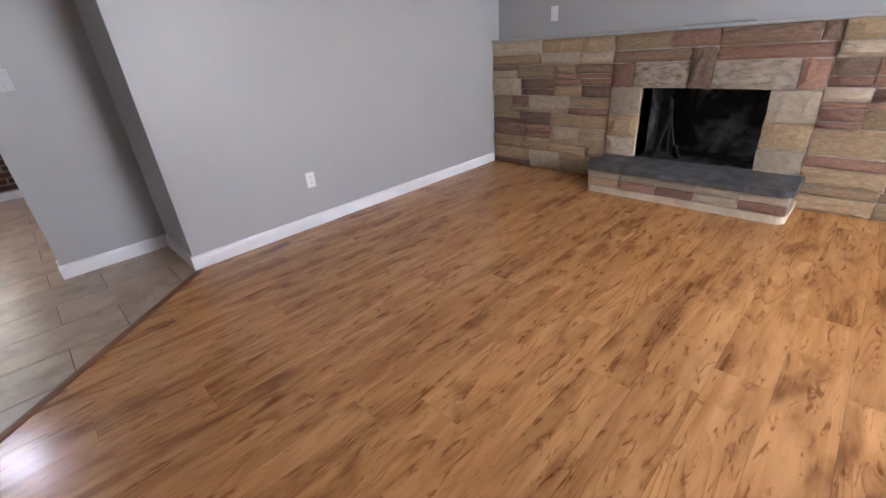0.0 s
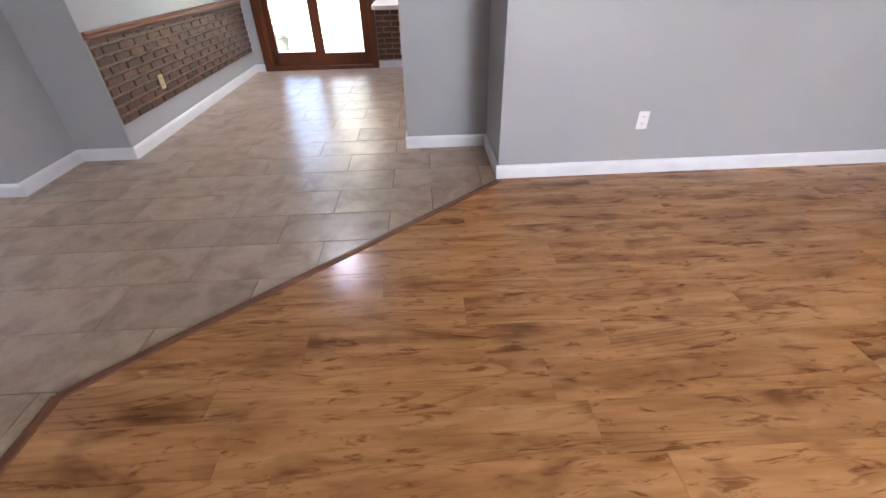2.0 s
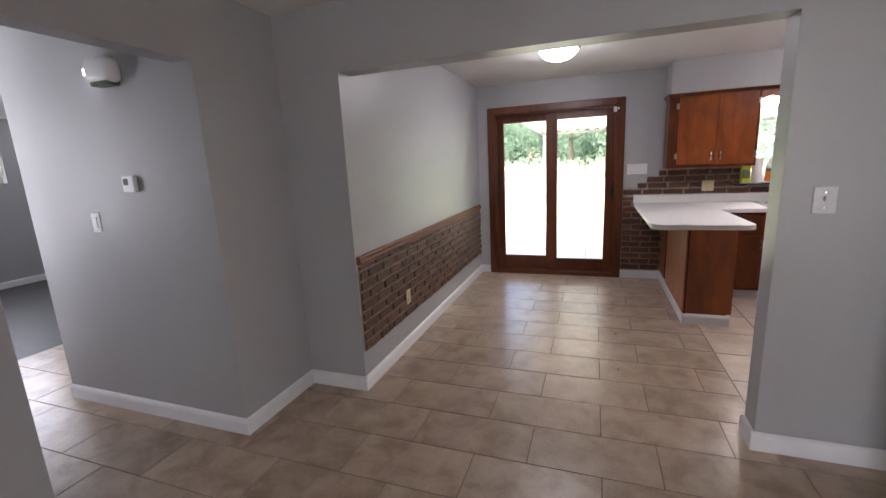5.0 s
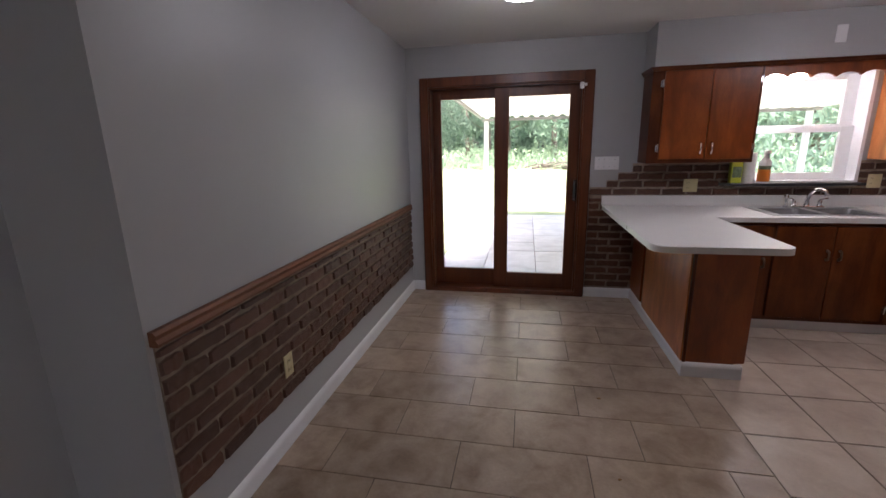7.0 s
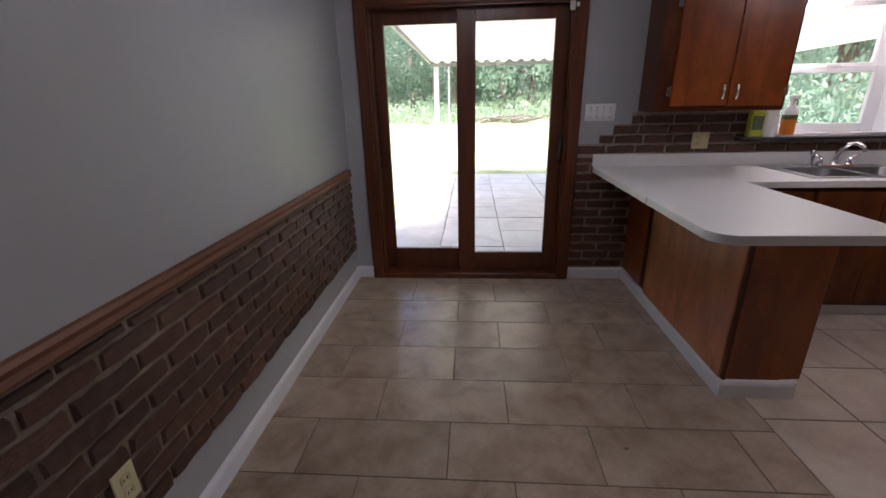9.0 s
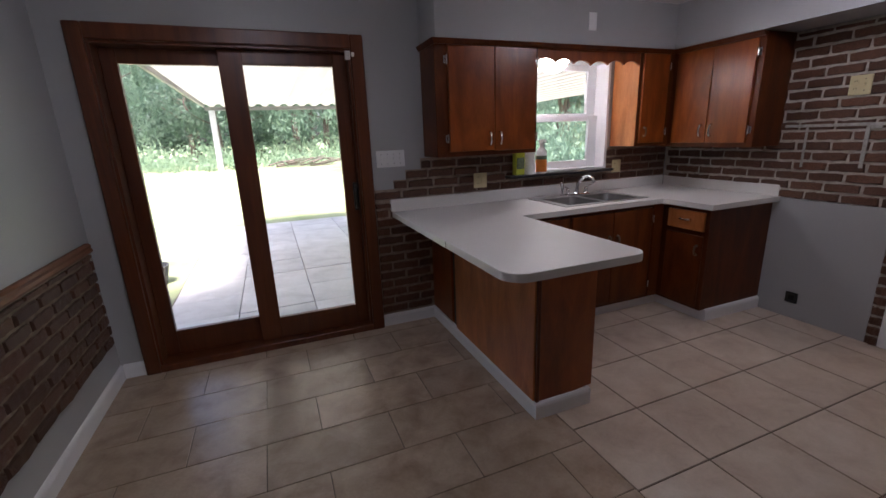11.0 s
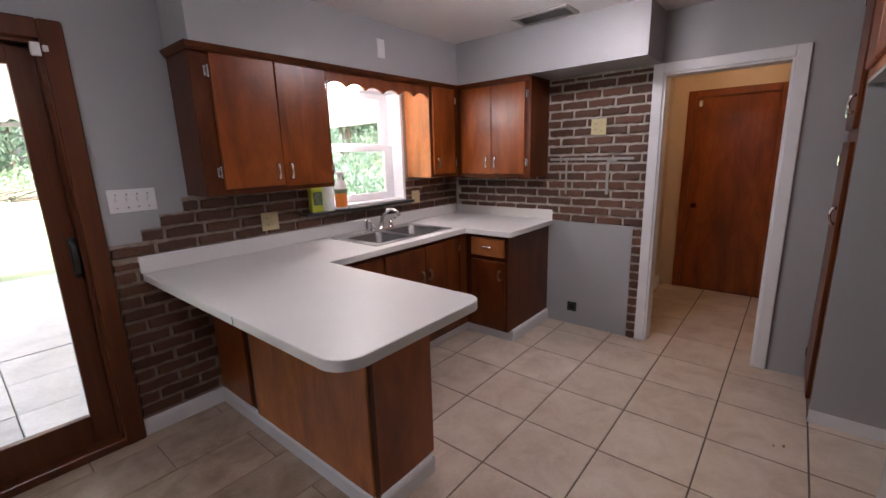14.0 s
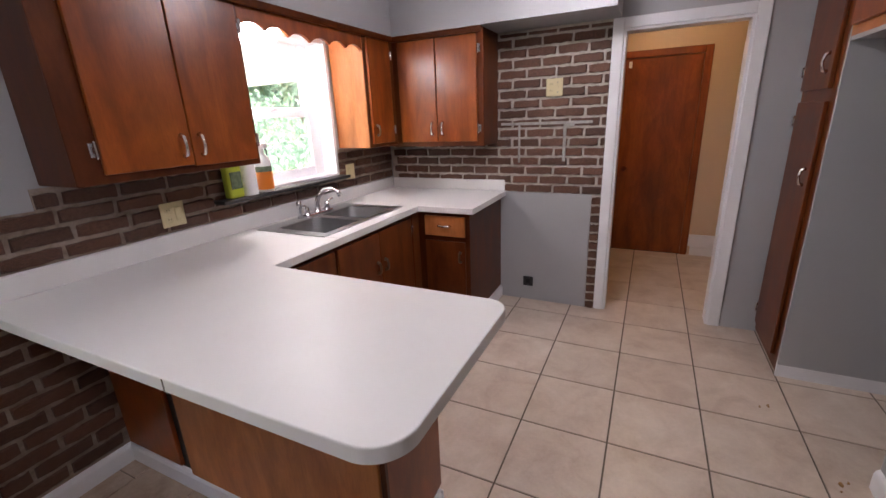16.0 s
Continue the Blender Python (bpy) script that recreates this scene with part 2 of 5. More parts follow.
MORTAR = mottled("grey_mortar", (0.38, 0.34, 0.29), (0.5, 0.455, 0.395), (0.6, 0.555, 0.5), 20, 180, 0.9, 0.7, 0.003, shift=False)
TANMORTAR = mottled("tan_mortar", (0.23, 0.18, 0.138), (0.34, 0.277, 0.222), (0.44, 0.37, 0.31), 20, 180, 0.9, 0.7, 0.003, shift=False)
BROWNMORTAR = mottled("brown_mortar", (0.17, 0.125, 0.09), (0.255, 0.197, 0.15), (0.35, 0.285, 0.225), 16, 180, 0.9, 0.7, 0.003, shift=False)
PLASTER = mottled("old_adhesive", (0.3, 0.29, 0.26), (0.41, 0.4, 0.37), (0.52, 0.51, 0.48), 30, 150, 0.8, 0.8, 0.003, shift=False)
STONE_A = mottled("buff_sandstone", (0.26, 0.18, 0.098), (0.37, 0.268, 0.158), (0.46, 0.352, 0.228), 9, 70, 0.75, 0.8, 0.006, tint=0.24, grit=0.45)
STONE_B = mottled("red_sandstone", (0.2, 0.108, 0.072), (0.29, 0.163, 0.113), (0.37, 0.23, 0.168), 9, 70, 0.75, 0.8, 0.006, tint=0.32, grit=0.45)
STONE_C = mottled("pale_sandstone", (0.36, 0.285, 0.2), (0.46, 0.375, 0.275), (0.54, 0.455, 0.355), 7, 60, 0.75, 0.8, 0.006, tint=0.2, grit=0.45)
STONE_E = mottled("sooted_pale_sandstone", (0.10, 0.085, 0.07), (0.3, 0.25, 0.2), (0.46, 0.39, 0.31), 5, 40, 0.8, 0.8, 0.006, tint=0.15)
STONE_D = mottled("brown_sandstone", (0.15, 0.094, 0.06), (0.225, 0.148, 0.1), (0.3, 0.21, 0.145), 9, 70, 0.75, 0.8, 0.006, tint=0.26, grit=0.45)
SLATE = mottled("sooty_slate", (0.04, 0.041, 0.043), (0.08, 0.08, 0.083), (0.15, 0.148, 0.145), 9, 60, 0.65, 0.5, 0.003, shift=False)
SOOT = mottled("sooted_firebrick", (0.008, 0.008, 0.008), (0.026, 0.026, 0.025), (0.26, 0.25, 0.24), 4.5, 30, 0.9, 0.7, 0.004, shift=False)
GLASS = glass("window_glass")
LAMPGLOW = glow("lit_lamp_glass", (0.97, 0.97, 1.0), 4.8)
KITCHENGLOW = glow("bright_lit_lamp_glass", (1.0, 0.97, 0.98), 5.7)
SINKGLOW = glow("lit_sink_globe", (1.0, 0.95, 0.9), 6.5)
WARMGLOW = glow("lit_warm_lamp", (1.0, 0.7, 0.38), 3.1)
CONCRETE = mottled("patio_concrete", (0.42, 0.41, 0.4), (0.52, 0.51, 0.5), (0.6, 0.59, 0.58), 3, 60, 0.85, 0.5, 0.003, tint=0.1)
GRASS = mottled("lawn", (0.15, 0.195, 0.085), (0.235, 0.275, 0.14), (0.32, 0.355, 0.205), 0.8, 30, 0.9, 0.8, 0.02, shift=False)
LEAF = mottled("leaf_green", (0.07, 0.115, 0.075), (0.11, 0.17, 0.115), (0.155, 0.225, 0.155), 3, 20, 0.6, 0.2, shift=True, tint=0.3)
WEED = mottled("tall_grass_green", (0.115, 0.18, 0.105), (0.17, 0.245, 0.15), (0.24, 0.31, 0.205), 2, 20, 0.7, 0.2, shift=True, tint=0.2)
DRY = mottled("dry_stalk", (0.2, 0.165, 0.12), (0.3, 0.26, 0.2), (0.42, 0.37, 0.3), 12, 60, 0.9, 0.4)
BARK = mottled("bark", (0.05, 0.04, 0.03), (0.1, 0.08, 0.065), (0.16, 0.135, 0.11), 12, 60, 0.9, 0.8, 0.01)
AWNING = plain("white_awning_sheet", (0.56, 0.55, 0.5), 0.5, vary=0.08, scale=3, grain=60, relief=0.1)
an, al = AWNING.node_tree.nodes, AWNING.node_tree.links
thin, both = an.new("ShaderNodeBsdfTranslucent"), an.new("ShaderNodeMixShader")
thin.inputs["Color"].default_value = (0.8, 0.79, 0.74, 1)
both.inputs[0].default_value = 0.42
al.new(an["Principled BSDF"].outputs[0], both.inputs[1])
al.new(thin.outputs[0], both.inputs[2])
al.new(both.outputs[0], an["Material Output"].inputs["Surface"])
for leafy, tone in ((LEAF, (0.23, 0.35, 0.27, 1)), (WEED, (0.3, 0.42, 0.31, 1))):
    nn, nl = leafy.node_tree.nodes, leafy.node_tree.links
    lit, two = nn.new("ShaderNodeBsdfTranslucent"), nn.new("ShaderNodeMixShader")
    lit.inputs["Color"].default_value = tone
    two.inputs[0].default_value = 0.4
    nl.new(nn["Principled BSDF"].outputs[0], two.inputs[1])
    nl.new(lit.outputs[0], two.inputs[2])
    nl.new(two.outputs[0], nn["Material Output"].inputs["Surface"])
SIDING = plain("outside_wall", (0.55, 0.52, 0.48), 0.8, vary=0.06, scale=2)
YELLOW = plain("yellow_green_soap", (0.55, 0.62, 0.06), 0.3, vary=0.05, relief=0)
ORANGE = plain("orange_label", (0.75, 0.22, 0.02), 0.4, vary=0.05, relief=0)
LABEL = plain("dark_label", (0.12, 0.16, 0.1), 0.5, vary=0.3, scale=60, relief=0)
PAPER = plain("paper_towel", (0.82, 0.82, 0.82), 0.95, vary=0.04, scale=30, grain=150, relief=0.5)
VENTPAINT = plain("vent_metal", (0.3, 0.29, 0.28), 0.5, vary=0.08, relief=0.1)

# ---------------------------------------------------------------- mesh helpers


def box(x0, x1, y0, y1, z0, z1, bevel=0.0, bm=None, seg=1):
    """A box, with its edges bevelled, added to bm."""
    bm = bm or bmesh.new()
    v = [bm.verts.new(c) for c in ((x0, y0, z0), (x1, y0, z0), (x1, y1, z0), (x0, y1, z0), (x0, y0, z1), (x1, y0, z1), (x1, y1, z1), (x0, y1, z1))]
    f = [bm.faces.new([v[i] for i in q]) for q in ((3, 2, 1, 0), (4, 5, 6, 7), (0, 1, 5, 4), (1, 2, 6, 5), (2, 3, 7, 6), (3, 0, 4, 7))]
    if bevel:
        edges = {e for q in f for e in q.edges}
        bmesh.ops.bevel(bm, geom=list(edges), offset=bevel, segments=seg, affect="EDGES", profile=0.5)
    return bm


def prism(points, z0, z1, bm=None, bevel=0.0, axis="z"):
    """A polygon drawn out between two heights; axis 'y' takes points as x, z and 'x' as y, z."""
    bm = bm or bmesh.new()

    def at(p, d):
        return (p[0], p[1], d) if axis == "z" else ((p[0], d, p[1]) if axis == "y" else (d, p[0], p[1]))

    lo, hi = [bm.verts.new(at(p, z0)) for p in points], [bm.verts.new(at(p, z1)) for p in points]
    n = len(points)
    faces = [bm.faces.new(lo), bm.faces.new(hi)]
    faces += [bm.faces.new((lo[i], lo[(i + 1) % n], hi[(i + 1) % n], hi[i])) for i in range(n)]
    bmesh.ops.recalc_face_normals(bm, faces=faces)
    if bevel:
        bmesh.ops.bevel(bm, geom=list(faces[1].edges), offset=bevel, segments=2, affect="EDGES", profile=0.5)
    return bm


def tube(path, r, bm=None, sides=10, caps=True):
    """A round rod along a path; r is one radius or one for each point."""
    bm = bm or bmesh.new()
    pts = [Vector(p) for p in path]
    rings = []
    for i, p in enumerate(pts):
        d = (pts[min(i + 1, len(pts) - 1)] - pts[max(i - 1, 0)]).normalized()
        u = d.orthogonal().normalized() if not rings else (u - d * u.dot(d)).normalized()
        w = d.cross(u)
        k = r[i] if isinstance(r, (list, tuple)) else r
        rings.append([bm.verts.new(p + k * (math.cos(a) * u + math.sin(a) * w)) for a in [math.tau * s / sides for s in range(sides)]])
    for a, b in zip(rings, rings[1:]):
        for s in range(sides):
            bm.faces.new((a[s], a[(s + 1) % sides], b[(s + 1) % sides], b[s]))
    if caps:
        bm.faces.new(rings[0][::-1]), bm.faces.new(rings[-1])
    return bm


def lathe(profile, x, y, z, bm=None, sides=28):
    """A turned shape about a vertical axis; profile: radius, height."""
    bm = bm or bmesh.new()
    rings = [[bm.verts.new((x + max(r, 1e-4) * math.cos(math.tau * s / sides), y + max(r, 1e-4) * math.sin(math.tau * s / sides), z + h)) for s in range(sides)] for r, h in profile]
    for a, b in zip(rings, rings[1:]):
        for s in range(sides):
            bm.faces.new((a[s], a[(s + 1) % sides], b[(s + 1) % sides], b[s]))
    bm.faces.new(rings[0][::-1]), bm.faces.new(rings[-1])
    bmesh.ops.recalc_face_normals(bm, faces=bm.faces[:])
    return bm


def part(name, bm, material, parent=None, label="", smooth=False):
    me = bpy.data.meshes.new(name)
    bm.to_mesh(me)
    bm.free()
    me.materials.append(material)
    if smooth:
        me.shade_smooth()
    ob = new(name, me)
    if parent:
        ob.parent = parent
        ob.matrix_parent_inverse = parent.matrix_world.inverted()
    if label:
        tagged(ob, label)
    return ob


def thing(name, at, label, category, group="", kind=""):
    ob = new(name)
    ob.empty_display_size = 0.1
    ob.matrix_world = Matrix.Translation(at)
    return tagged(ob, label, category, group, kind)


def setting(name, bm, material, label, category, smooth=False):
    return tagged(part(name, bm, material, smooth=smooth), label, category, kind="structure")


def piece(name, me, parent, loc, scale=(1, 1, 1), rz=0.0, material=None):
    ob = new(name, me)
    ob.parent = parent
    ob.matrix_parent_inverse = parent.matrix_world.inverted()
    ob.matrix_basis = Matrix.LocRotScale(loc, Euler((0, 0, rz)), scale)
    return ob


def data_of(bm, material, name):
    me = bpy.data.meshes.new(name)
    bm.to_mesh(me)
    bm.free()
    me.materials.append(material)
    return me


# ---------------------------------------------------------------- plan
CEILING = 2.36
NORTH, WEST, EAST = 6.85, -2.215, 2.345      # dining and kitchen walls
LINTEL = 2.0                                 # underside of the wide opening's header
ARCH = 3.73                                  # living side of the wide opening
LIV_N, LIV_E, LIV_S, LIV_W = 3.10, 3.78, -2.6, -2.64

# floor bases under the pieces
setting("floor", box(-5.38, 4.0, LIV_S, NORTH, -0.12, -0.004), GROUT, "brown grout bed under the tiled floors", "floor")

# walls: north with the patio door and sink window
wall_n = setting("wall_north", box(-2.35, -2.03, NORTH, 7.05, 0, CEILING), PAINT, "grey painted wall round a wooden patio door", "wall")
for b in (box(-2.03, -0.55, NORTH, 7.05, 2.04, CEILING), box(-0.55, 0.72, NORTH, 7.05, 0, CEILING), box(0.72, 1.62, NORTH, 7.05, 0, 1.09), box(0.72, 1.62, NORTH, 7.05, 2.0, CEILING), box(1.62, 2.5, NORTH, 7.05, 0, CEILING)):
    part("wall_panel", b, PAINT, wall_n)
setting("wall_west", box(-2.64, WEST, ARCH, NORTH, 0, CEILING), PAINT, "grey painted dining wall above a brick wainscot", "wall")
wall_e = setting("wall_east", box(EAST, EAST + 0.12, 5.015, NORTH, 0, CEILING), PAINT, "grey painted kitchen wall beside a doorway", "wall")
part("wall_panel", box(EAST, EAST + 0.12, 3.22, 4.32, 0, CEILING), PAINT, wall_e)
part("wall_panel", box(EAST, EAST + 0.12, 4.32, 5.015, 1.965, CEILING), PAINT, wall_e)
wall_c = setting("wall_centre", box(-0.045, 1.03, ARCH, 3.87, 0, CEILING), PAINT, "grey painted wall stub beside the wide opening", "wall")
part("wall_panel", box(0.59, 1.03, LIV_N, ARCH, 0, CEILING), PAINT, wall_c)
part("wall_panel", box(1.03, 4.0, LIV_N, 3.22, 0, CEILING), PAINT, wall_c)
part("header", box(WEST, -0.045, ARCH, 3.87, LINTEL, CEILING), PAINT, wall_c)
wall_h = setting("wall_hall", box(-4.17, LIV_W, 3.13, 3.25, 0, CEILING), PAINT, "grey painted hall wall with a thermostat", "wall")
part("wall_panel", box(-2.76, LIV_W, 3.25, ARCH + 0.12, 0, CEILING), PAINT, wall_h)
part("wall_panel", box(-4.17, -4.05, 3.25, 5.2, 0, CEILING), PAINT, wall_h)
part("header", box(-2.76, LIV_W, 2.255, 3.13, LINTEL, CEILING), PAINT, wall_h)
wall_l = setting("wall_living_west", box(-2.76, LIV_W, LIV_S, 2.255, 0, CEILING), PAINT, "grey painted wall beside the hall opening", "wall")
# unseen opening in the hall's south side, made up for the added lamp
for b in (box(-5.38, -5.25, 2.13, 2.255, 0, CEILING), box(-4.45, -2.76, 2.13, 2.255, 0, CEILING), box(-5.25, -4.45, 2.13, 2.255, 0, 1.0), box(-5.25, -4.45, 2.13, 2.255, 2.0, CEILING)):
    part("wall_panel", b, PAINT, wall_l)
wall_s = setting("wall_south", box(-2.76, 1.3, LIV_S - 0.15, LIV_S, 0, CEILING), PAINT, "grey painted front wall with a wide window", "wall")
for b in (box(1.3, 2.9, LIV_S - 0.15, LIV_S, 0, 0.65), box(1.3, 2.9, LIV_S - 0.15, LIV_S, 2.05, CEILING), box(2.9, 4.08, LIV_S - 0.15, LIV_S, 0, CEILING)):
    part("wall_panel", b, PAINT, wall_s)
setting("wall_living_east", box(LIV_E + 0.11, LIV_E + 0.3, LIV_S, LIV_N, 1.2, CEILING), PAINT, "grey painted wall above the stone fireplace", "wall")
# back hall beyond the doorway
wall_b = setting("wall_back_hall", box(4.0, 4.1, 5.14, 5.3, 0, CEILING), TAN, "tan painted wall round a wooden door", "wall")
for b in (box(4.0, 4.1, 3.9, 4.37, 0, CEILING), box(4.0, 4.1, 4.37, 5.14, 1.99, CEILING), box(EAST + 0.12, 4.1, 5.3, 5.4, 0, CEILING), box(EAST + 0.12, 4.1, 4.0, 4.1, 0, CEILING)):
    part("wall_panel", b, TAN, wall_b)
# bedroom beyond the hall
wall_r = setting("wall_bedroom", box(-8.8, -8.7, 1.0, 3.7, 0, CEILING), PAINT, "grey painted bedroom wall with a bright window", "wall")
for b in (box(-8.8, -8.7, 3.7, 5.16, 0, 1.47), box(-8.8, -8.7, 3.7, 5.16, 2.1, CEILING), box(-8.8, -8.7, 5.16, 6.2, 0, CEILING), box(-8.8, -4.36, 6.2, 6.3, 0, CEILING), box(-8.8, -5.38, 0.9, 1.0, 0, CEILING), box(-5.5, -5.38, 1.0, 2.28, 0, CEILING), box(-5.5, -5.38, 2.28, 6.2, LINTEL, CEILING), box(-5.5, -5.38, 4.3, 6.2, 0, LINTEL), box(-5.38, -4.4, 5.1, 5.2, 0, CEILING)):
    part("wall_panel", b, PAINT, wall_r)
setting("floor_bedroom", box(-8.8, -5.38, 0.9, 6.3, -0.1, -0.002), DARKWOOD, "dark grey wood plank bedroom floor", "floor")

setting("ceiling", box(-8.9, 4.1, LIV_S - 0.15, 7.05, CEILING, CEILING + 0.15), CEIL, "white textured ceiling", "ceiling")
# soffit over the wall cabinets
soffit = setting("soffit", box(-0.095, EAST, 6.54, NORTH, 2.035, CEILING), PAINT, "grey painted soffit above the wall cabinets", "soffit")
part("soffit_return", box(1.985, EAST, 5.035, 6.54, 2.035, CEILING), PAINT, soffit)


# ---------------------------------------------------------------- baseboards and casings
BOARD = [(0, 0), (0.016, 0), (0.016, 0.07), (0.012, 0.083), (0.005, 0.092), (0, 0.095)]


def baseboard(x0, y0, x1, y1, out):
    """A moulded board along the wall's foot from one point to another; out: the way it faces."""
    bm = bmesh.new()
    ends = [[bm.verts.new((x + out[0] * d, y + out[1] * d, z)) for d, z in BOARD] for x, y in ((x0, y0), (x1, y1))]
    n = len(BOARD)
    for i in range(n):
        bm.faces.new((ends[0][i], ends[0][(i + 1) % n], ends[1][(i + 1) % n], ends[1][i]))
    bm.faces.new(ends[0]), bm.faces.new(ends[1][::-1])
    bmesh.ops.recalc_face_normals(bm, faces=bm.faces[:])
    return bm


BB = setting("baseboard", baseboard(WEST, ARCH, WEST, NORTH, (1, 0)), TRIM, "white moulded baseboard along the grey walls", "baseboard")
T = 0.016
for run in ((-2.64, ARCH, WEST + T, ARCH, (0, -1)), (LIV_W, 3.13, LIV_W, ARCH, (1, 0)), (-4.17, 3.13, LIV_W + T, 3.13, (0, -1)), (LIV_W, LIV_S, LIV_W, 2.255, (1, 0)),
            (-5.38, 2.255, LIV_W + T, 2.255, (0, 1)), (-0.045 - T, ARCH, 0.59, ARCH, (0, -1)), (0.59, LIV_N, 0.59, ARCH, (-1, 0)), (0.59 - T, LIV_N, LIV_E - 0.02, LIV_N, (0, -1)),
            (-0.045, ARCH, -0.045, 3.87, (-1, 0)), (-0.045 - T, 3.87, 1.03, 3.87, (0, 1)), (-0.5, NORTH, -0.06, NORTH, (0, -1)), (-2.2, NORTH, -2.08, NORTH, (0, -1)),
            (4.0, 4.1, 4.0, 4.33, (-1, 0)), (-8.7, 1.0, -8.7, 6.2, (1, 0)), (LIV_W, LIV_S, 4.0, LIV_S, (0, 1)), (1.8, 3.24, 1.8, 4.04, (-1, 0)), (EAST + .12, 5.3, 4.0, 5.3, (0, -1))):
    part("board", baseboard(*run), TRIM, BB)

cas = setting("door_casing", box(EAST - 0.018, EAST, 5.015, 5.083, 0, 2.03, 0.004), TRIM, "white painted casing round the back hall doorway", "casing")
part("casing_board", box(EAST - 0.018, EAST, 4.25, 4.32, 0, 2.03, 0.004), TRIM, cas)
part("casing_board", box(EAST - 0.018, EAST, 4.32, 5.015, 1.965, 2.03, 0.004), TRIM, cas)
part("jamb", box(EAST - 0.004, EAST + 0.124, 5.0, 5.017, 0, 1.965), TRIM, cas)
part("jamb", box(EAST - 0.004, EAST + 0.124, 4.318, 4.335, 0, 1.965), TRIM, cas)
part("jamb", box(EAST - 0.004, EAST + 0.124, 4.335, 5.0, 1.95, 1.967), TRIM, cas)
part("casing_board", box(EAST + 0.12, EAST + 0.138, 5.017, 5.083, 0, 2.03, 0.004), TRIM, cas)
part("casing_board", box(EAST + 0.12, EAST + 0.138, 4.25, 4.318, 0, 2.03, 0.004), TRIM, cas)

# ---------------------------------------------------------------- patio door
door = tagged(part("door_1", box(-2.08, -2.0, NORTH - 0.04, NORTH, 0, 2.085, 0.006), DOORWOOD), "closed two-panel sliding patio door in reddish brown wood", "patio door", kind="structure")
part("casing_board", box(-0.585, -0.5, NORTH - 0.04, NORTH, 0, 2.085, 0.006), DOORWOOD, door)
part("casing_board", box(-2.0, -0.585, NORTH - 0.04, NORTH, 2.0, 2.085, 0.006), DOORWOOD, door)
part("jamb", box(-2.03, -1.985, NORTH - 0.01, 7.06, 0, 2.04), DOORWOOD, door)
part("jamb", box(-0.6, -0.55, NORTH - 0.01, 7.06, 0, 2.04), DOORWOOD, door)
part("jamb", box(-1.985, -0.6, NORTH - 0.01, 7.06, 1.985, 2.04), DOORWOOD, door)
part("door_sill", box(-2.03, -0.55, NORTH - 0.03, 7.08, -0.01, 0.045, 0.006), DOORWOOD, door)


def sash(x0, x1, gx0, gx1, gz0, gz1, y0, y1):
    panel = part("door_panel", box(x0, gx0, y0, y1, 0.045, 1.985, 0.004), DOORWOOD, door)
    part("stile", box(gx1, x1, y0, y1, 0.045, 1.985, 0.004), DOORWOOD, panel)
    part("rail", box(gx0, gx1, y0 + 0.002, y1 - 0.002, 0.045, gz0, 0.003), DOORWOOD, panel)
    part("rail", box(gx0, gx1, y0 + 0.002, y1 - 0.002, gz1, 1.985, 0.003), DOORWOOD, panel)
    g = part("pane", box(gx0 - 0.005, gx1 + 0.005, (y0 + y1) / 2 - 0.004, (y0 + y1) / 2 + 0.004, gz0 - 0.005, gz1 + 0.005), GLASS, panel)
    g.visible_shadow = False
    return panel


sash(-1.985, -1.29, -1.905, -1.378, 0.215, 1.9, 6.955, 7.0)
slide = sash(-1.378, -0.6, -1.243, -0.695, 0.20, 1.9, 6.9, 6.945)
hb = box(-0.635, -0.6, 6.878, 6.9, 0.93, 1.13, 0.006)
tube([(-0.62, 6.88, 0.95), (-0.62, 6.845, 0.97), (-0.62, 6.838, 1.03), (-0.62, 6.845, 1.09), (-0.62, 6.88, 1.11)], 0.011, hb)
part("handle", hb, BLACK, slide, "black pull handle", True)
lb = box(-0.625, -0.59, 6.8, 6.82, 1.93, 1.985, 0.004)
box(-0.585, -0.565, 6.795, 6.812, 1.95, 1.975, 0.003, lb)
part("alarm_sensor", lb, WHITE, door, "small white alarm sensor")

# ---------------------------------------------------------------- sink window
win = tagged(part("window_1", box(0.72, 0.745, NORTH - 0.012, 7.06, 1.09, 2.0), TRIM), "white double-hung window over the sink", "window", kind="structure")
part("jamb", box(1.595, 1.62, NORTH - 0.012, 7.06, 1.09, 2.0), TRIM, win)
part("jamb", box(0.745, 1.595, NORTH - 0.012, 7.06, 1.97, 2.0), TRIM, win)
part("window_sill", box(0.745, 1.595, NORTH - 0.012, 7.06, 1.09, 1.115), TRIM, win)
part("ledge", box(0.58, 1.63, 6.745, NORTH + 0.0, 1.08, 1.1, 0.004), BLACK, win, "black stone ledge")


def window_sash(z0, z1, y0):
    s = part("sash", box(0.745, 0.80, y0, y0 + 0.035, z0, z1, 0.003), TRIM, win)
    part("stile", box(1.50, 1.595, y0, y0 + 0.035, z0, z1, 0.003), TRIM, s)
    part("rail", box(0.80, 1.50, y0, y0 + 0.035, z0, z0 + 0.06, 0.003), TRIM, s)
    part("rail", box(0.80, 1.50, y0, y0 + 0.035, z1 - 0.045, z1, 0.003), TRIM, s)
    g = part("pane", box(0.795, 1.505, y0 + 0.014, y0 + 0.02, z0 + 0.055, z1 - 0.04), GLASS, s)
    g.visible_shadow = False


window_sash(1.115, 1.555, 6.95)
window_sash(1.515, 1.97, 6.987)
part("latch", box(1.16, 1.22, 6.935, 6.952, 1.555, 1.57, 0.003), WHITE, win)

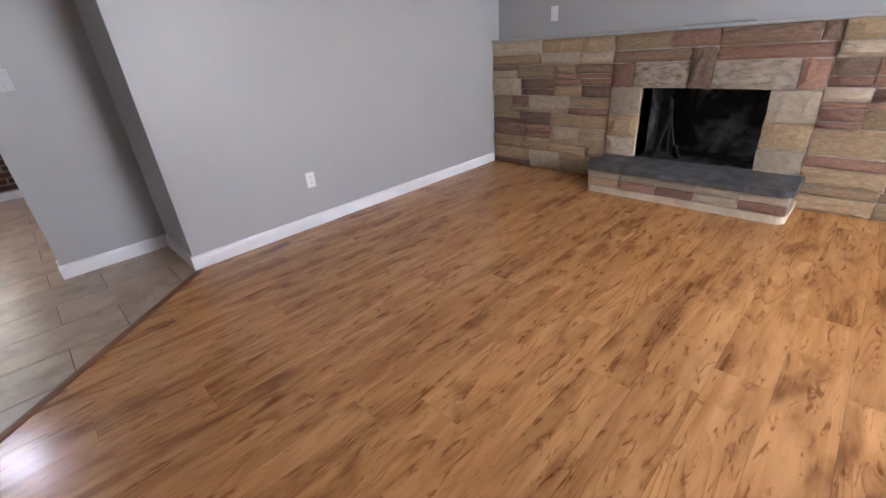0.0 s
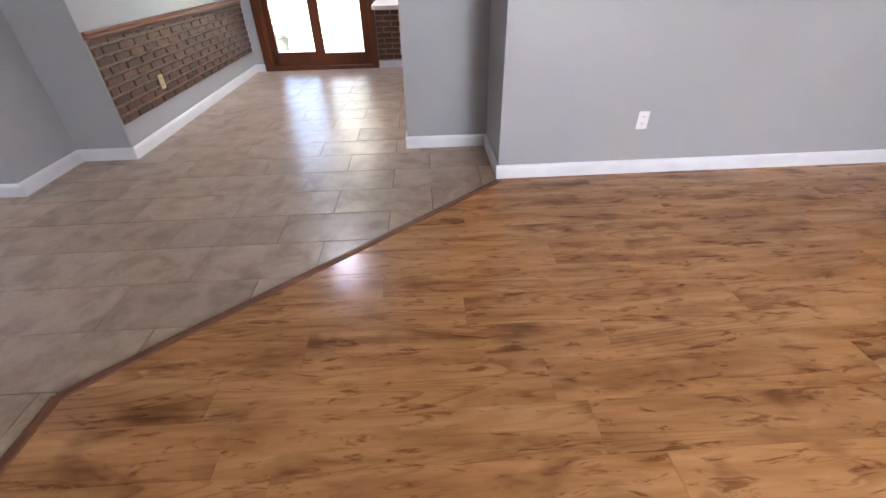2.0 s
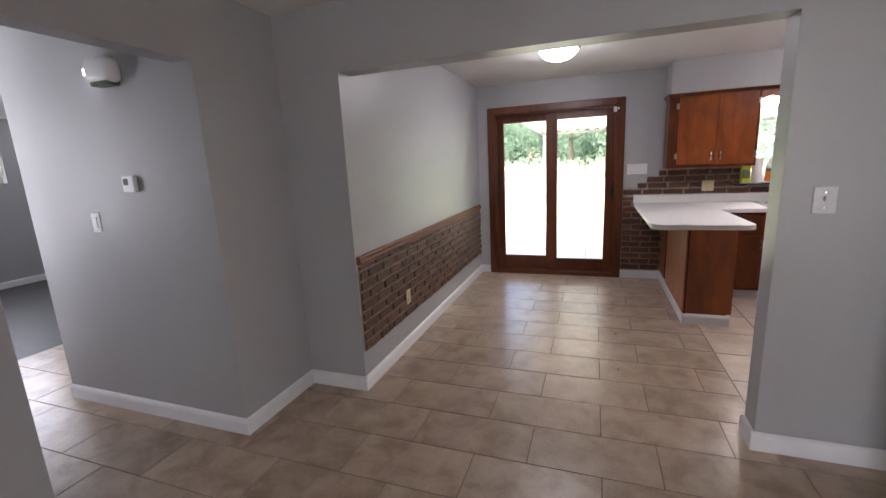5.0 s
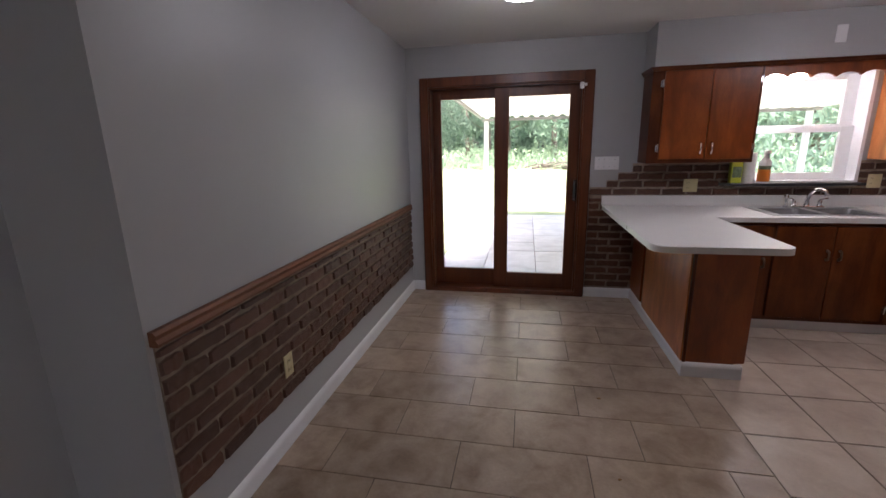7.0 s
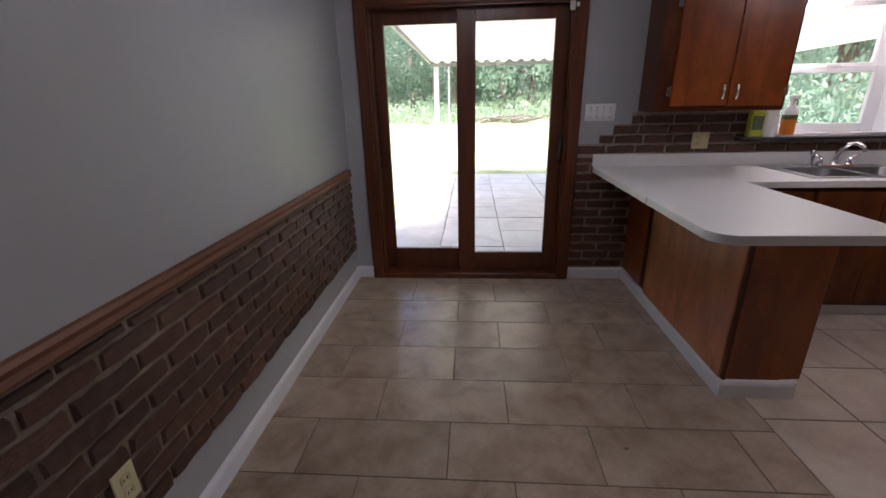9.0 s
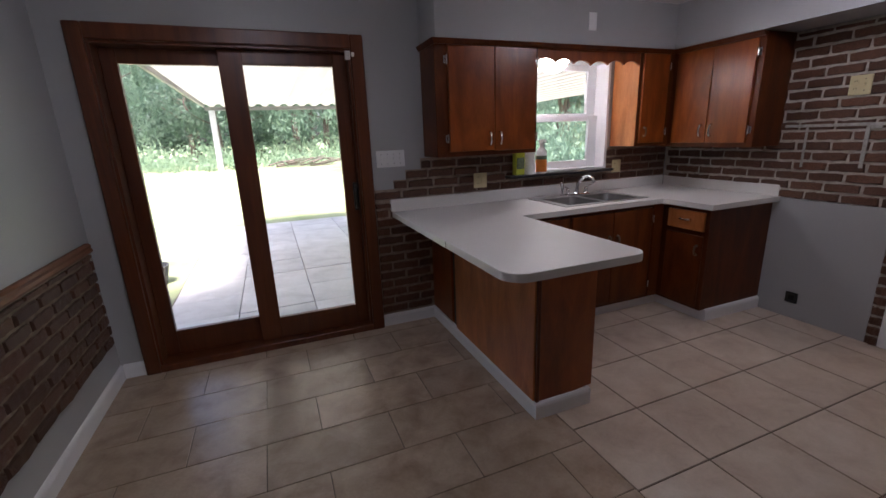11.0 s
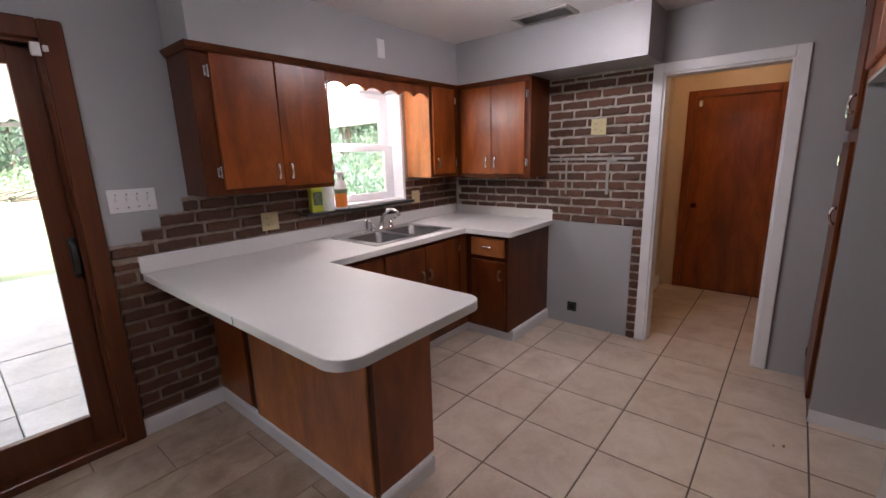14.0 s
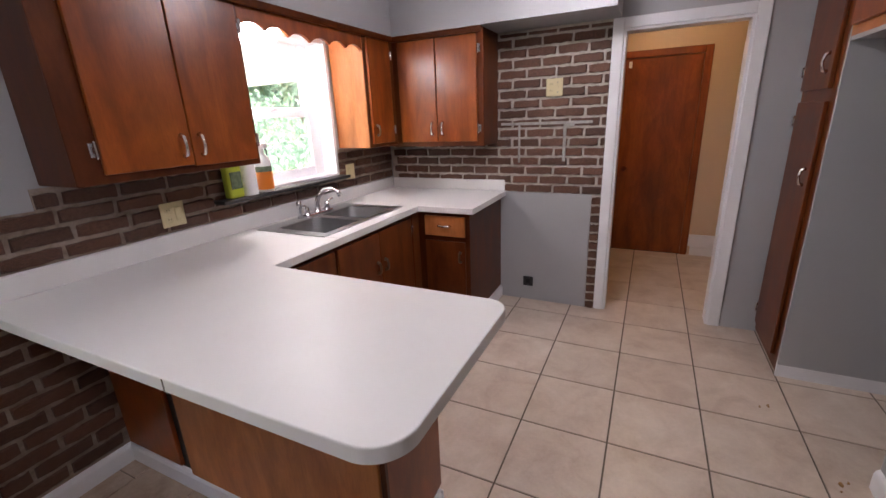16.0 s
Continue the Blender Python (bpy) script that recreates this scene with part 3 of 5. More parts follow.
# front and bedroom windows, and an added hall opening, seen only by their light
for nm, args in (("window_2", (1.3, 2.9, LIV_S - 0.13, LIV_S - 0.1, 0.65, 2.05)), ("added_hall_window", (-5.25, -4.45, 2.17, 2.18, 1.0, 2.0)), ("window_3", (-8.78, -8.75, 3.7, 5.16, 1.47, 2.1))):
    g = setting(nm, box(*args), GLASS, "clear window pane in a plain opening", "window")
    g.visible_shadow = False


# ---------------------------------------------------------------- cabinets
def pull(x, y, z, axis, out, parent, length=0.085, dull=False):
    """A bright bow handle; axis: the way it lies, out: the way it stands off."""
    a, o, c = Vector(axis), Vector(out), Vector((x, y, z))
    path = [c - a * length / 2, c - a * length * 0.42 + o * 0.018, c + o * 0.026, c + a * length * 0.42 + o * 0.018, c + a * length / 2]
    bm = tube(path, [0.011, 0.0085, 0.007, 0.0085, 0.011], sides=8)
    part("handle", bm, BRONZE if dull else CHROME, parent, "dull bronze bow handle" if dull else "bright chrome bow handle", True)


def hinge(x, y, z, out, parent):
    o = Vector(out)
    s = Vector((abs(o.y), abs(o.x), 0))
    c = Vector((x, y, z))
    lo, hi = c - s * 0.013 - o * 0.002, c + s * 0.013 + o * 0.005
    bm = box(min(lo.x, hi.x), max(lo.x, hi.x), min(lo.y, hi.y), max(lo.y, hi.y), z - 0.026, z + 0.026, 0.002)
    tube([c + o * 0.017 + Vector((0, 0, -0.032)), c + o * 0.019 + Vector((0, 0, -0.026)), c + o * 0.019 + Vector((0, 0, 0.026)), c + o * 0.017 + Vector((0, 0, 0.032))], [0.003, 0.0065, 0.0065, 0.003], bm, 8)
    for dz in (-0.018, 0.018):
        q = c + o * 0.011 + Vector((0, 0, dz))
        box(q.x - 0.006, q.x + 0.006, q.y - 0.006, q.y + 0.006, q.z - 0.006, q.z + 0.006, 0, bm)
    part("hinge", bm, CHROME, parent, "chrome hinge")


def cab_door(parent, axis, front, a0, a1, z0, z1, material, handle=None, hinge_at=None, thick=0.019, horizontal=False, dull=False):
    """A slab door or drawer front on the plane axis = front, facing the way of thick's sign."""
    out = (0, -1, 0) if axis == "y" else (-1, 0, 0)
    if axis == "y":
        bm = box(a0, a1, front - thick, front, z0, z1, 0.004, seg=2)
    else:
        bm = box(front - thick, front, a0, a1, z0, z1, 0.004, seg=2)
    d = part("door" if not horizontal else "drawer_front", bm, material, parent)
    if handle:
        h, z = handle
        x, y = (h, front - thick) if axis == "y" else (front - thick, h)
        along = (0, 0, 1) if not horizontal else ((1, 0, 0) if axis == "y" else (0, 1, 0))
        pull(x, y, z, along, out, d, 0.068 if dull else 0.085, dull)
    if hinge_at is not None:
        for z in (z0 + 0.09, z1 - 0.09):
            x, y = (hinge_at, front) if axis == "y" else (front, hinge_at)
            hinge(x, y, z, out, d)
    return d


FY, FX = 6.575, 2.03                 # fronts of the wall cabinets
c1 = thing("wall_cabinet", (0.3, 6.7, 1.285), "reddish brown two-door wall cabinet beside the window", "wall cabinet", "kitchen wall cabinets")
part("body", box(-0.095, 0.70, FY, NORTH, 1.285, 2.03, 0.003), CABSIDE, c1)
cab_door(c1, "y", FY, -0.005, 0.338, 1.318, 2.0, CAB, (0.30, 1.40), -0.018)
cab_door(c1, "y", FY, 0.343, 0.675, 1.312, 2.0, CAB, (0.382, 1.40), 0.688)
c3 = thing("wall_cabinet", (1.85, 6.7, 1.285), "narrow brown corner wall cabinet with light put into its side's colour", "wall cabinet", "kitchen wall cabinets")
# light falling on this side is in the wood colour
part("body", box(1.66, FX + 0.0, FY, NORTH, 1.285, 2.03, 0.003), CABLIT, c3)
part("face_frame", box(1.664, FX, FY - 0.004, FY, 1.287, 2.028), CABSIDE, c3)
cab_door(c3, "y", FY - 0.004, 1.69, 1.965, 1.31, 2.0, CAB, (1.735, 1.40), 1.978, dull=True)
c2 = thing("wall_cabinet", (2.2, 6.2, 1.285), "reddish brown two-door wall cabinet over the counter end", "wall cabinet", "kitchen wall cabinets")
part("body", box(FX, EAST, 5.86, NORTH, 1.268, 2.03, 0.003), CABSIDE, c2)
cab_door(c2, "x", FX, 6.215, 6.52, 1.30, 1.995, CAB, (6.255, 1.395), None)
cab_door(c2, "x", FX, 5.905, 6.21, 1.30, 1.995, CAB, (6.17, 1.395), 5.893)

# scalloped valance between the cabinets
pts = [(0.70, 2.03), (1.66, 2.03), (1.66, 1.905)]
N = 60
for i in range(N + 1):
    u = i / N
    xx = 1.66 - 0.96 * u
    pts.append((xx, 1.912 + 0.030 * abs(math.sin(math.pi * u * 6)) ** 0.7 - 0.018 * math.exp(-((u - 0.5) / 0.16) ** 2) * 0.6))
val = tagged(part("valance", prism(pts, FY + 0.0, FY + 0.018, axis="y"), CAB), "scalloped reddish wood valance above the sink window", "valance")

# cornice under the soffit
CORN = [(0, 0), (-0.008, 0.0), (-0.012, 0.01), (-0.02, 0.02), (-0.026, 0.032), (0, 0.032)]
bm = bmesh.new()
n = len(CORN)
corners = [(-0.095, NORTH, 1, 0), (-0.095, FY - 0.02, 1, 1), (FX - 0.02, FY - 0.02, 1, 1), (FX - 0.02, 5.86, 1, 0)]
rings = [[bm.verts.new((x + ix * d, y + iy * d, 2.0 + z)) for d, z in CORN] for x, y, ix, iy in corners]
for a, b in zip(rings, rings[1:]):
    for i in range(n):
        bm.faces.new((a[i], a[(i + 1) % n], b[(i + 1) % n], b[i]))
bm.faces.new(rings[0]), bm.faces.new(rings[-1][::-1])
bmesh.ops.recalc_face_normals(bm, faces=bm.faces[:])
tagged(part("cornice", bm, CABSIDE), "dark wood cornice moulding above the wall cabinets", "moulding")

# base cabinets
CT = 0.90
pen = thing("base_cabinet", (0.1, 6.1, 0), "reddish brown peninsula base cabinet with white plinth moulding", "base cabinet", "kitchen base cabinets")
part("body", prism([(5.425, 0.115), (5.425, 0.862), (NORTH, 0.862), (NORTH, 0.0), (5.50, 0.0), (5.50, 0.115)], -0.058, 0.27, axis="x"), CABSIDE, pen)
part("end_panel", prism([(-0.052, 0.08), (0.285, 0.105), (0.285, 0.86), (-0.052, 0.86)], 5.41, 5.424, axis="y"), CAB, pen)
part("corner_post", box(-0.068, -0.05, 5.405, 5.425, 0.09, 0.86, 0.003), CABSIDE, pen)
# patio light painted into the side panel's colour
part("side_panel", box(-0.075, -0.06, 5.425, 6.39, 0.09, 0.855, 0.003), CABLIT, pen)
cab_door(pen, "x", -0.058, 6.45, NORTH - 0.03, 0.11, 0.85, CAB, None, None)
# black strip paints the shade inside the open slot
part("shade_strip", box(-0.0625, -0.057, 6.392, 6.448, 0.1, 0.855), BLACK, pen, "black strip for the shade in an open slot")
kb = lathe([(0.006, 0), (0.006, 0.012), (0.014, 0.016), (0.014, 0.026), (0.008, 0.03)], 0, 0, 0, sides=12)
kb.transform(Matrix.Translation((-0.077, 6.51, 0.77)) @ Matrix.Rotation(radians(-90), 4, "Y"))
part("knob", kb, CHROME, pen, "small bright knob", True)
part("plinth_moulding", baseboard(-0.06, 5.41, -0.06, NORTH, (-1, 0)), TRIM, pen, "white plinth moulding")
part("plinth_moulding", baseboard(-0.06 - T, 5.41, 0.272, 5.41, (0, -1)), TRIM, pen, "white plinth moulding")
part("plinth_moulding", box(0.262, 0.275, 5.395, 5.45, 0, 0.09, 0.003), TRIM, pen, "white plinth moulding")

run = thing("base_cabinet", (1.0, 6.5, 0), "reddish brown base cabinet under the sink with shade in its colour", "base cabinet", "kitchen base cabinets")
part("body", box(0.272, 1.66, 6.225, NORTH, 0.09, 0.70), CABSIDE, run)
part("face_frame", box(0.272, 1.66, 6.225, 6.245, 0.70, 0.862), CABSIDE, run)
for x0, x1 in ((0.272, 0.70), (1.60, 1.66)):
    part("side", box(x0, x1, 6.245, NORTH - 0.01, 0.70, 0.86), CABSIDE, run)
part("toe_board", box(0.272, 1.74, 6.27, 6.3, 0.0, 0.09), TRIM, run, "white toe board")
# fronts coloured darker for the shade under the worktop
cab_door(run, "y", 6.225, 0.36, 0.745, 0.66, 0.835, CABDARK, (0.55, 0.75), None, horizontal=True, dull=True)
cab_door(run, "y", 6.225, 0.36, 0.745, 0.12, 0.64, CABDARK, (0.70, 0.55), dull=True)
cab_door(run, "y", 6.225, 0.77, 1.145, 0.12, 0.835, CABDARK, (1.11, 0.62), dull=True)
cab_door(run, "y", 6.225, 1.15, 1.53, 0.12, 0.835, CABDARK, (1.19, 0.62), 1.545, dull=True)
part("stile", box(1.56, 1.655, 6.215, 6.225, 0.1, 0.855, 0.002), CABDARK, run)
end = thing("base_cabinet", (2.0, 6.0, 0), "brown base cabinet with one drawer and one door, shade in its colour", "base cabinet", "kitchen base cabinets")
part("body", box(1.665, EAST, 5.835, NORTH - 0.02, 0.09, 0.862, 0.002), CABSIDE, end)
cab_door(end, "x", 1.665, 5.865, 6.165, 0.69, 0.83, CABLIT, (6.015, 0.765), None, horizontal=True)
# door colour holds the shade of the worktop above
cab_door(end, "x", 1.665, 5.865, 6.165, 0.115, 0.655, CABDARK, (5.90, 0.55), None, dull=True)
part("plinth_moulding", baseboard(1.735 - T, 5.835, EAST, 5.835, (0, -1)), TRIM, end, "white plinth moulding")
part("toe_board", baseboard(1.735, 5.835, 1.735, 6.28, (-1, 0)), TRIM, end, "white toe board")

# worktop: one continuous sheet with a hole for the sink
SX0, SX1, SY0, SY1 = 0.78, 1.52, 6.30, 6.74


def rounded(cx, cy, r, a0, a1, n=18):
    return [(cx + r * math.cos(radians(a0 + (a1 - a0) * i / n)), cy + r * math.sin(radians(a0 + (a1 - a0) * i / n))) for i in range(n + 1)]


ring = [(-0.375, NORTH)] + rounded(-0.375 + 0.1, 5.15 + 0.1, 0.1, 180, 270) + rounded(0.338 - 0.075, 5.15 + 0.075, 0.075, 270, 360) + [(0.338, 6.19), (SX0, 6.19), (SX0, NORTH)]
wt = prism(ring, 0.862, CT, bevel=0.004)
prism([(SX0, 6.19), (SX1, 6.19), (SX1, SY0), (SX0, SY0)], 0.862, CT, wt)
prism([(SX0, SY1), (SX1, SY1), (SX1, NORTH), (SX0, NORTH)], 0.862, CT, wt)
prism([(SX1, 6.19), (1.612, 6.19), (1.612, 5.79), (EAST, 5.79), (EAST, NORTH), (SX1, NORTH)], 0.862, CT, wt)
top = tagged(part("worktop", wt, LAMINATE), "off-white laminate worktop with rounded peninsula corners", "worktop")
part("backsplash", box(-0.383, EAST - 0.02, NORTH - 0.026, NORTH - 0.004, CT, 0.99, 0.004), LAMINATE, top)
part("backsplash", box(EAST - 0.022, EAST - 0.002, 5.80, NORTH - 0.028, CT, 0.985, 0.004), LAMINATE, top)

part("seam", box(-0.3765, -0.374, 5.8, 5.8035, 0.866, 0.897), GROUT, top, "dark seam in the edge strip")

# sink
sink = thing("sink", (1.15, 6.52, CT), "double-bowl stainless steel sink set in the worktop", "sink")


def bowl(x0, x1, y0, y1, depth):
    bm = bmesh.new()
    steps = [(0, 0.0), (0.004, -0.006), (0.012, -depth * 0.8), (0.03, -depth), (0.1, -depth)]
    rings = []
    for inset, dz in steps:
        r = max(0.05 - inset * 0.3, 0.012)
        a0, a1, b0, b1 = x0 + inset, x1 - inset, y0 + inset, y1 - inset
        p = rounded(a1 - r, b1 - r, r, 0, 90, 5) + rounded(a0 + r, b1 - r, r, 90, 180, 5) + rounded(a0 + r, b0 + r, r, 180, 270, 5) + rounded(a1 - r, b0 + r, r, 270, 360, 5)
        rings.append([bm.verts.new((x, y, CT + 0.004 + dz)) for x, y in p])
    for a, b in zip(rings, rings[1:]):
        for i in range(len(a)):
            bm.faces.new((a[i], b[i], b[(i + 1) % len(a)], a[(i + 1) % len(a)]))
    bm.faces.new(rings[-1])
    return bm


B1, B2 = (0.815, 1.135, 6.315, 6.665), (1.17, 1.49, 6.315, 6.665)
for b in (B1, B2):
    part("bowl", bowl(*b, 0.17), STEEL, sink, smooth=True)
    part("drain", lathe([(0.04, 0), (0.04, 0.004), (0.03, 0.005), (0.0, 0.003)], (b[0] + b[1]) / 2, (b[2] + b[3]) / 2, CT - 0.165, sides=20), CHROME, sink)
rim = bmesh.new()
for q in ((0.76, 0.82, 6.275, 6.76), (1.13, 1.175, 6.275, 6.76), (1.485, 1.545, 6.275, 6.76), (0.82, 1.13, 6.275, 6.318), (1.175, 1.485, 6.275, 6.318), (0.82, 1.13, 6.662, 6.76), (1.175, 1.485, 6.662, 6.76)):
    box(*q, CT + 0.001, CT + 0.006, 0, rim)
part("rim", rim, RIM, sink, "bright steel rim")

fa = thing("faucet", (1.215, 6.74, CT + 0.006), "brushed nickel two-handle faucet behind the sink", "faucet")
fb = box(1.095, 1.335, 6.69, 6.745, CT + 0.006, CT + 0.016, 0.004)
part("base", fb, CHROME, fa)
part("spout", tube([(1.215, 6.72, CT + 0.01), (1.215, 6.72, CT + 0.07), (1.220, 6.70, CT + 0.12), (1.230, 6.66, CT + 0.155), (1.240, 6.61, CT + 0.165), (1.245, 6.565, CT + 0.15), (1.250, 6.55, CT + 0.12)], [0.022, 0.017, 0.015, 0.014, 0.013, 0.013, 0.015], sides=14), CHROME, fa, smooth=True)
for hx, s in ((1.120, -1), (1.310, 1)):
    hd = part("handle", lathe([(0.02, 0), (0.017, 0.03), (0.014, 0.045), (0.004, 0.055)], hx, 6.72, CT + 0.014, sides=16), CHROME, fa, smooth=True)
    part("lever", tube([(hx, 6.72, CT + 0.06), (hx + s * 0.02, 6.715, CT + 0.075), (hx + s * 0.05, 6.71, CT + 0.08)], [0.008, 0.007, 0.006], sides=8), CHROME, hd, smooth=True)
sp = tagged(part("side_sprayer", lathe([(0.018, 0), (0.014, 0.02), (0.013, 0.05), (0.018, 0.07), (0.015, 0.1), (0.006, 0.11)], 1.065, 6.725, CT + 0.006, sides=16), CHROME, smooth=True), "brushed nickel side sprayer on the sink rim", "sprayer")

# things on the window ledge
soap = thing("soap_bottle", (0.685, 6.79, 1.1), "yellow-green dish soap pouch bottle on the ledge", "bottle")
part("body", box(0.640, 0.730, 6.765, 6.82, 1.1, 1.29, 0.012, seg=3), YELLOW, soap)
part("label", box(0.650, 0.720, 6.761, 6.766, 1.15, 1.24, 0.003), LABEL, soap)
part("cap", lathe([(0.016, 0), (0.016, 0.03), (0.01, 0.035)], 0.685, 6.793, 1.29, sides=14), WHITE, soap)
roll = thing("paper_towel_roll", (0.79, 6.80, 1.1), "white paper towel roll standing on the ledge", "paper towel")
part("sheet", lathe([(0.044, 0), (0.046, 0.01), (0.046, 0.25), (0.044, 0.255), (0.02, 0.255)], 0.787, 6.798, 1.1, sides=30), PAPER, roll, smooth=False)
spray = thing("spray_bottle", (0.903, 6.79, 1.1), "white trigger cleaner bottle with an orange label on the ledge", "bottle")
part("body", lathe([(0.04, 0), (0.044, 0.008), (0.044, 0.165), (0.04, 0.185), (0.024, 0.205), (0.015, 0.215), (0.015, 0.23)], 0.903, 6.795, 1.1, sides=22), WHITE, spray, smooth=True)
part("label", lathe([(0.0447, 0), (0.0447, 0.1)], 0.903, 6.795, 1.115, sides=22), ORANGE, spray, "orange label")
part("label_band", lathe([(0.0449, 0), (0.0449, 0.03)], 0.903, 6.795, 1.215, sides=22), LABEL, spray, "dark green label band")
sb = box(0.888, 0.918, 6.75, 6.825, 1.345, 1.372, 0.006, seg=2)
lathe([(0.017, 0), (0.017, 0.022)], 0.903, 6.795, 1.326, sb, 14)
part("spray_head", sb, WHITE, spray)
part("trigger", tube([(0.903, 6.765, 1.35), (0.903, 6.75, 1.33), (0.903, 6.752, 1.305)], [0.006, 0.005, 0.004], sides=8), BLACK, spray, "black trigger")

# ---------------------------------------------------------------- pantry and refrigerator niche
PY = 4.04
pan = thing("pantry_cabinet", (2.1, 3.7, 0), "tall brown two-door pantry cabinet beside the doorway", "pantry cabinet")
part("body", box(1.86, EAST, 3.24, PY - 0.02, 0.02, CEILING - 0.004), CABSIDE, pan)
part("face_frame", box(1.805, EAST, PY - 0.02, PY, 0.02, CEILING - 0.004, 0.003), CABDARK, pan)


def north_door(parent, x0, x1, z0, z1, hx, hz, hg):
    d = part("door", box(x0, x1, PY, PY + 0.019, z0, z1, 0.004, seg=2), CABDARK, parent)
    pull(hx, PY + 0.019, hz, (0, 0, 1), (0, 1, 0), d)
    for z in (z0 + 0.1, z1 - 0.1):
        hinge(hg, PY + 0.004, z, (0, 1, 0), d)


north_door(pan, 1.87, 2.31, 0.09, 1.47, 1.93, 1.1, 2.325)
north_door(pan, 1.87, 2.31, 1.53, 2.3, 1.93, 1.65, 2.325)
nw = setting("niche_wall", box(1.785, 1.805, 3.22, PY - 0.001, 0, CEILING), PAINT, "grey painted side wall of the refrigerator niche", "wall")
over = thing("wall_cabinet", (1.4, 3.7, 1.74), "brown wall cabinet above the empty refrigerator niche", "wall cabinet")
part("body", box(1.03, 1.783, 3.3, PY, 1.74, CEILING - 0.004), CABLIT, over)
part("door", box(1.06, 1.4, PY, PY + 0.019, 1.78, 2.3, 0.004), CAB, over)
part("door", box(1.41, 1.75, PY, PY + 0.019, 1.78, 2.3, 0.004), CAB, over)
part("bottom_panel", box(1.03, 1.783, 3.24, PY - 0.002, 1.722, 1.74), PAINT, over, "grey painted underside")

# ---------------------------------------------------------------- back hall
bd = tagged(part("door_2", box(4.005, 4.04, 4.42, 5.09, 0.003, 1.945, 0.003), CAB), "closed flush reddish wood door at the end of the back hall", "door", kind="structure")
part("casing_board", box(3.982, 4.0, 5.09, 5.155, 0, 2.01, 0.004), CAB, bd)
part("casing_board", box(3.982, 4.0, 4.355, 4.42, 0, 2.01, 0.004), CAB, bd)
part("casing_board", box(3.982, 4.0, 4.42, 5.09, 1.945, 2.01, 0.004), CAB, bd)
lv = lathe([(0.028, 0), (0.028, 0.008), (0.012, 0.014), (0.011, 0.045)], 0, 0, 0, sides=16)
tube([(0, 0, 0.04), (0, 0.03, 0.045), (0, 0.1, 0.045)], 0.008, lv, 8)
lv.transform(Matrix.Translation((4.005, 5.03, 0.88)) @ Matrix.Rotation(radians(-90), 4, "Y") @ Matrix.Rotation(radians(180), 4, "X"))
part("lever_handle", lv, BLACK, bd, "black lever handle", True)
part("alarm_sensor", box(3.995, 4.008, 5.03, 5.06, 1.86, 1.92, 0.004), WHITE, bd, "small white alarm sensor")
# hidden panel added behind the door to block outdoor light at its gaps
part("wall_panel", box(4.1, 4.2, 3.9, 5.5, 0, CEILING), TAN, wall_b)
sh = tagged(part("louvre_frame", box(3.55, 3.60, 4.1, 4.13, 1.2, 2.0, 0.004), TRIM), "white frame with three dark panels on the tan wall", "wall frame")
part("frame_bar", box(3.95, 3.99, 4.1, 4.13, 1.2, 2.0, 0.004), TRIM, sh)
for z in (1.2, 1.45, 1.7, 1.96):
    part("frame_bar", box(3.6, 3.95, 4.1, 4.128, z, z + 0.04, 0.004), TRIM, sh)
part("panel", box(3.6, 3.95, 4.1, 4.11, 1.24, 1.96), STEEL, sh)
part("tall_board", box(3.985, 4.0, 4.1, 4.352, 0.095, 0.22, 0.004), TRIM, BB)
hl = thing("ceiling_light", (3.2, 4.7, CEILING), "small warm lit ceiling light in the back hall", "ceiling light")
part("base", lathe([(0.13, -0.02), (0.13, 0)], 3.2, 4.7, CEILING), CHROME, hl)
part("shade", lathe([(0.0, -0.1), (0.06, -0.09), (0.1, -0.06), (0.115, -0.02)], 3.2, 4.7, CEILING), WARMGLOW, hl, smooth=True)

# ---------------------------------------------------------------- ceiling lights and vent
for x, y, lit in ((-1.12, 5.42, LAMPGLOW), (1.26, 5.31, KITCHENGLOW)):
    cl = thing("ceiling_light", (x, y, CEILING), "lit frosted dome ceiling light with a metal rim", "ceiling light", "dome ceiling lights")
    part("rim", lathe([(0.165, -0.025), (0.175, -0.02), (0.18, 0)], x, y, CEILING, sides=36), CHROME, cl, smooth=True)
    part("shade", lathe([(0.0, -0.105), (0.05, -0.101), (0.1, -0.085), (0.14, -0.055), (0.16, -0.026)], x, y, CEILING, sides=36), lit, cl, smooth=True)
    part("finial", lathe([(0.0, -0.125), (0.008, -0.12), (0.008, -0.105)], x, y, CEILING, sides=10), CHROME, cl)
sl = thing("sink_light", (0.93, 6.71, 2.035), "lit frosted globe light behind the scalloped valance", "ceiling light")
part("base", lathe([(0.1, -0.03), (0.105, -0.02), (0.105, 0)], 0.93, 6.71, 2.035, sides=28), CHROME, sl, smooth=True)
part("shade", lathe([(0.0, -0.175), (0.045, -0.168), (0.09, -0.14), (0.115, -0.1), (0.115, -0.06), (0.095, -0.03)], 0.93, 6.71, 2.035, sides=28), SINKGLOW, sl, smooth=True)
vent = thing("ceiling_vent", (1.82, 5.66, CEILING), "dark metal slatted air vent in the ceiling", "air vent")
fr = bmesh.new()
for q in ((1.72, 1.92, 5.46, 5.485), (1.72, 1.92, 5.835, 5.86), (1.72, 1.745, 5.485, 5.835), (1.895, 1.92, 5.485, 5.835)):
    box(*q, CEILING - 0.014, CEILING, 0, fr)
part("frame", fr, VENTPAINT, vent)
part("backing", box(1.745, 1.895, 5.485, 5.835, CEILING - 0.003, CEILING - 0.0005), BLACK, vent)
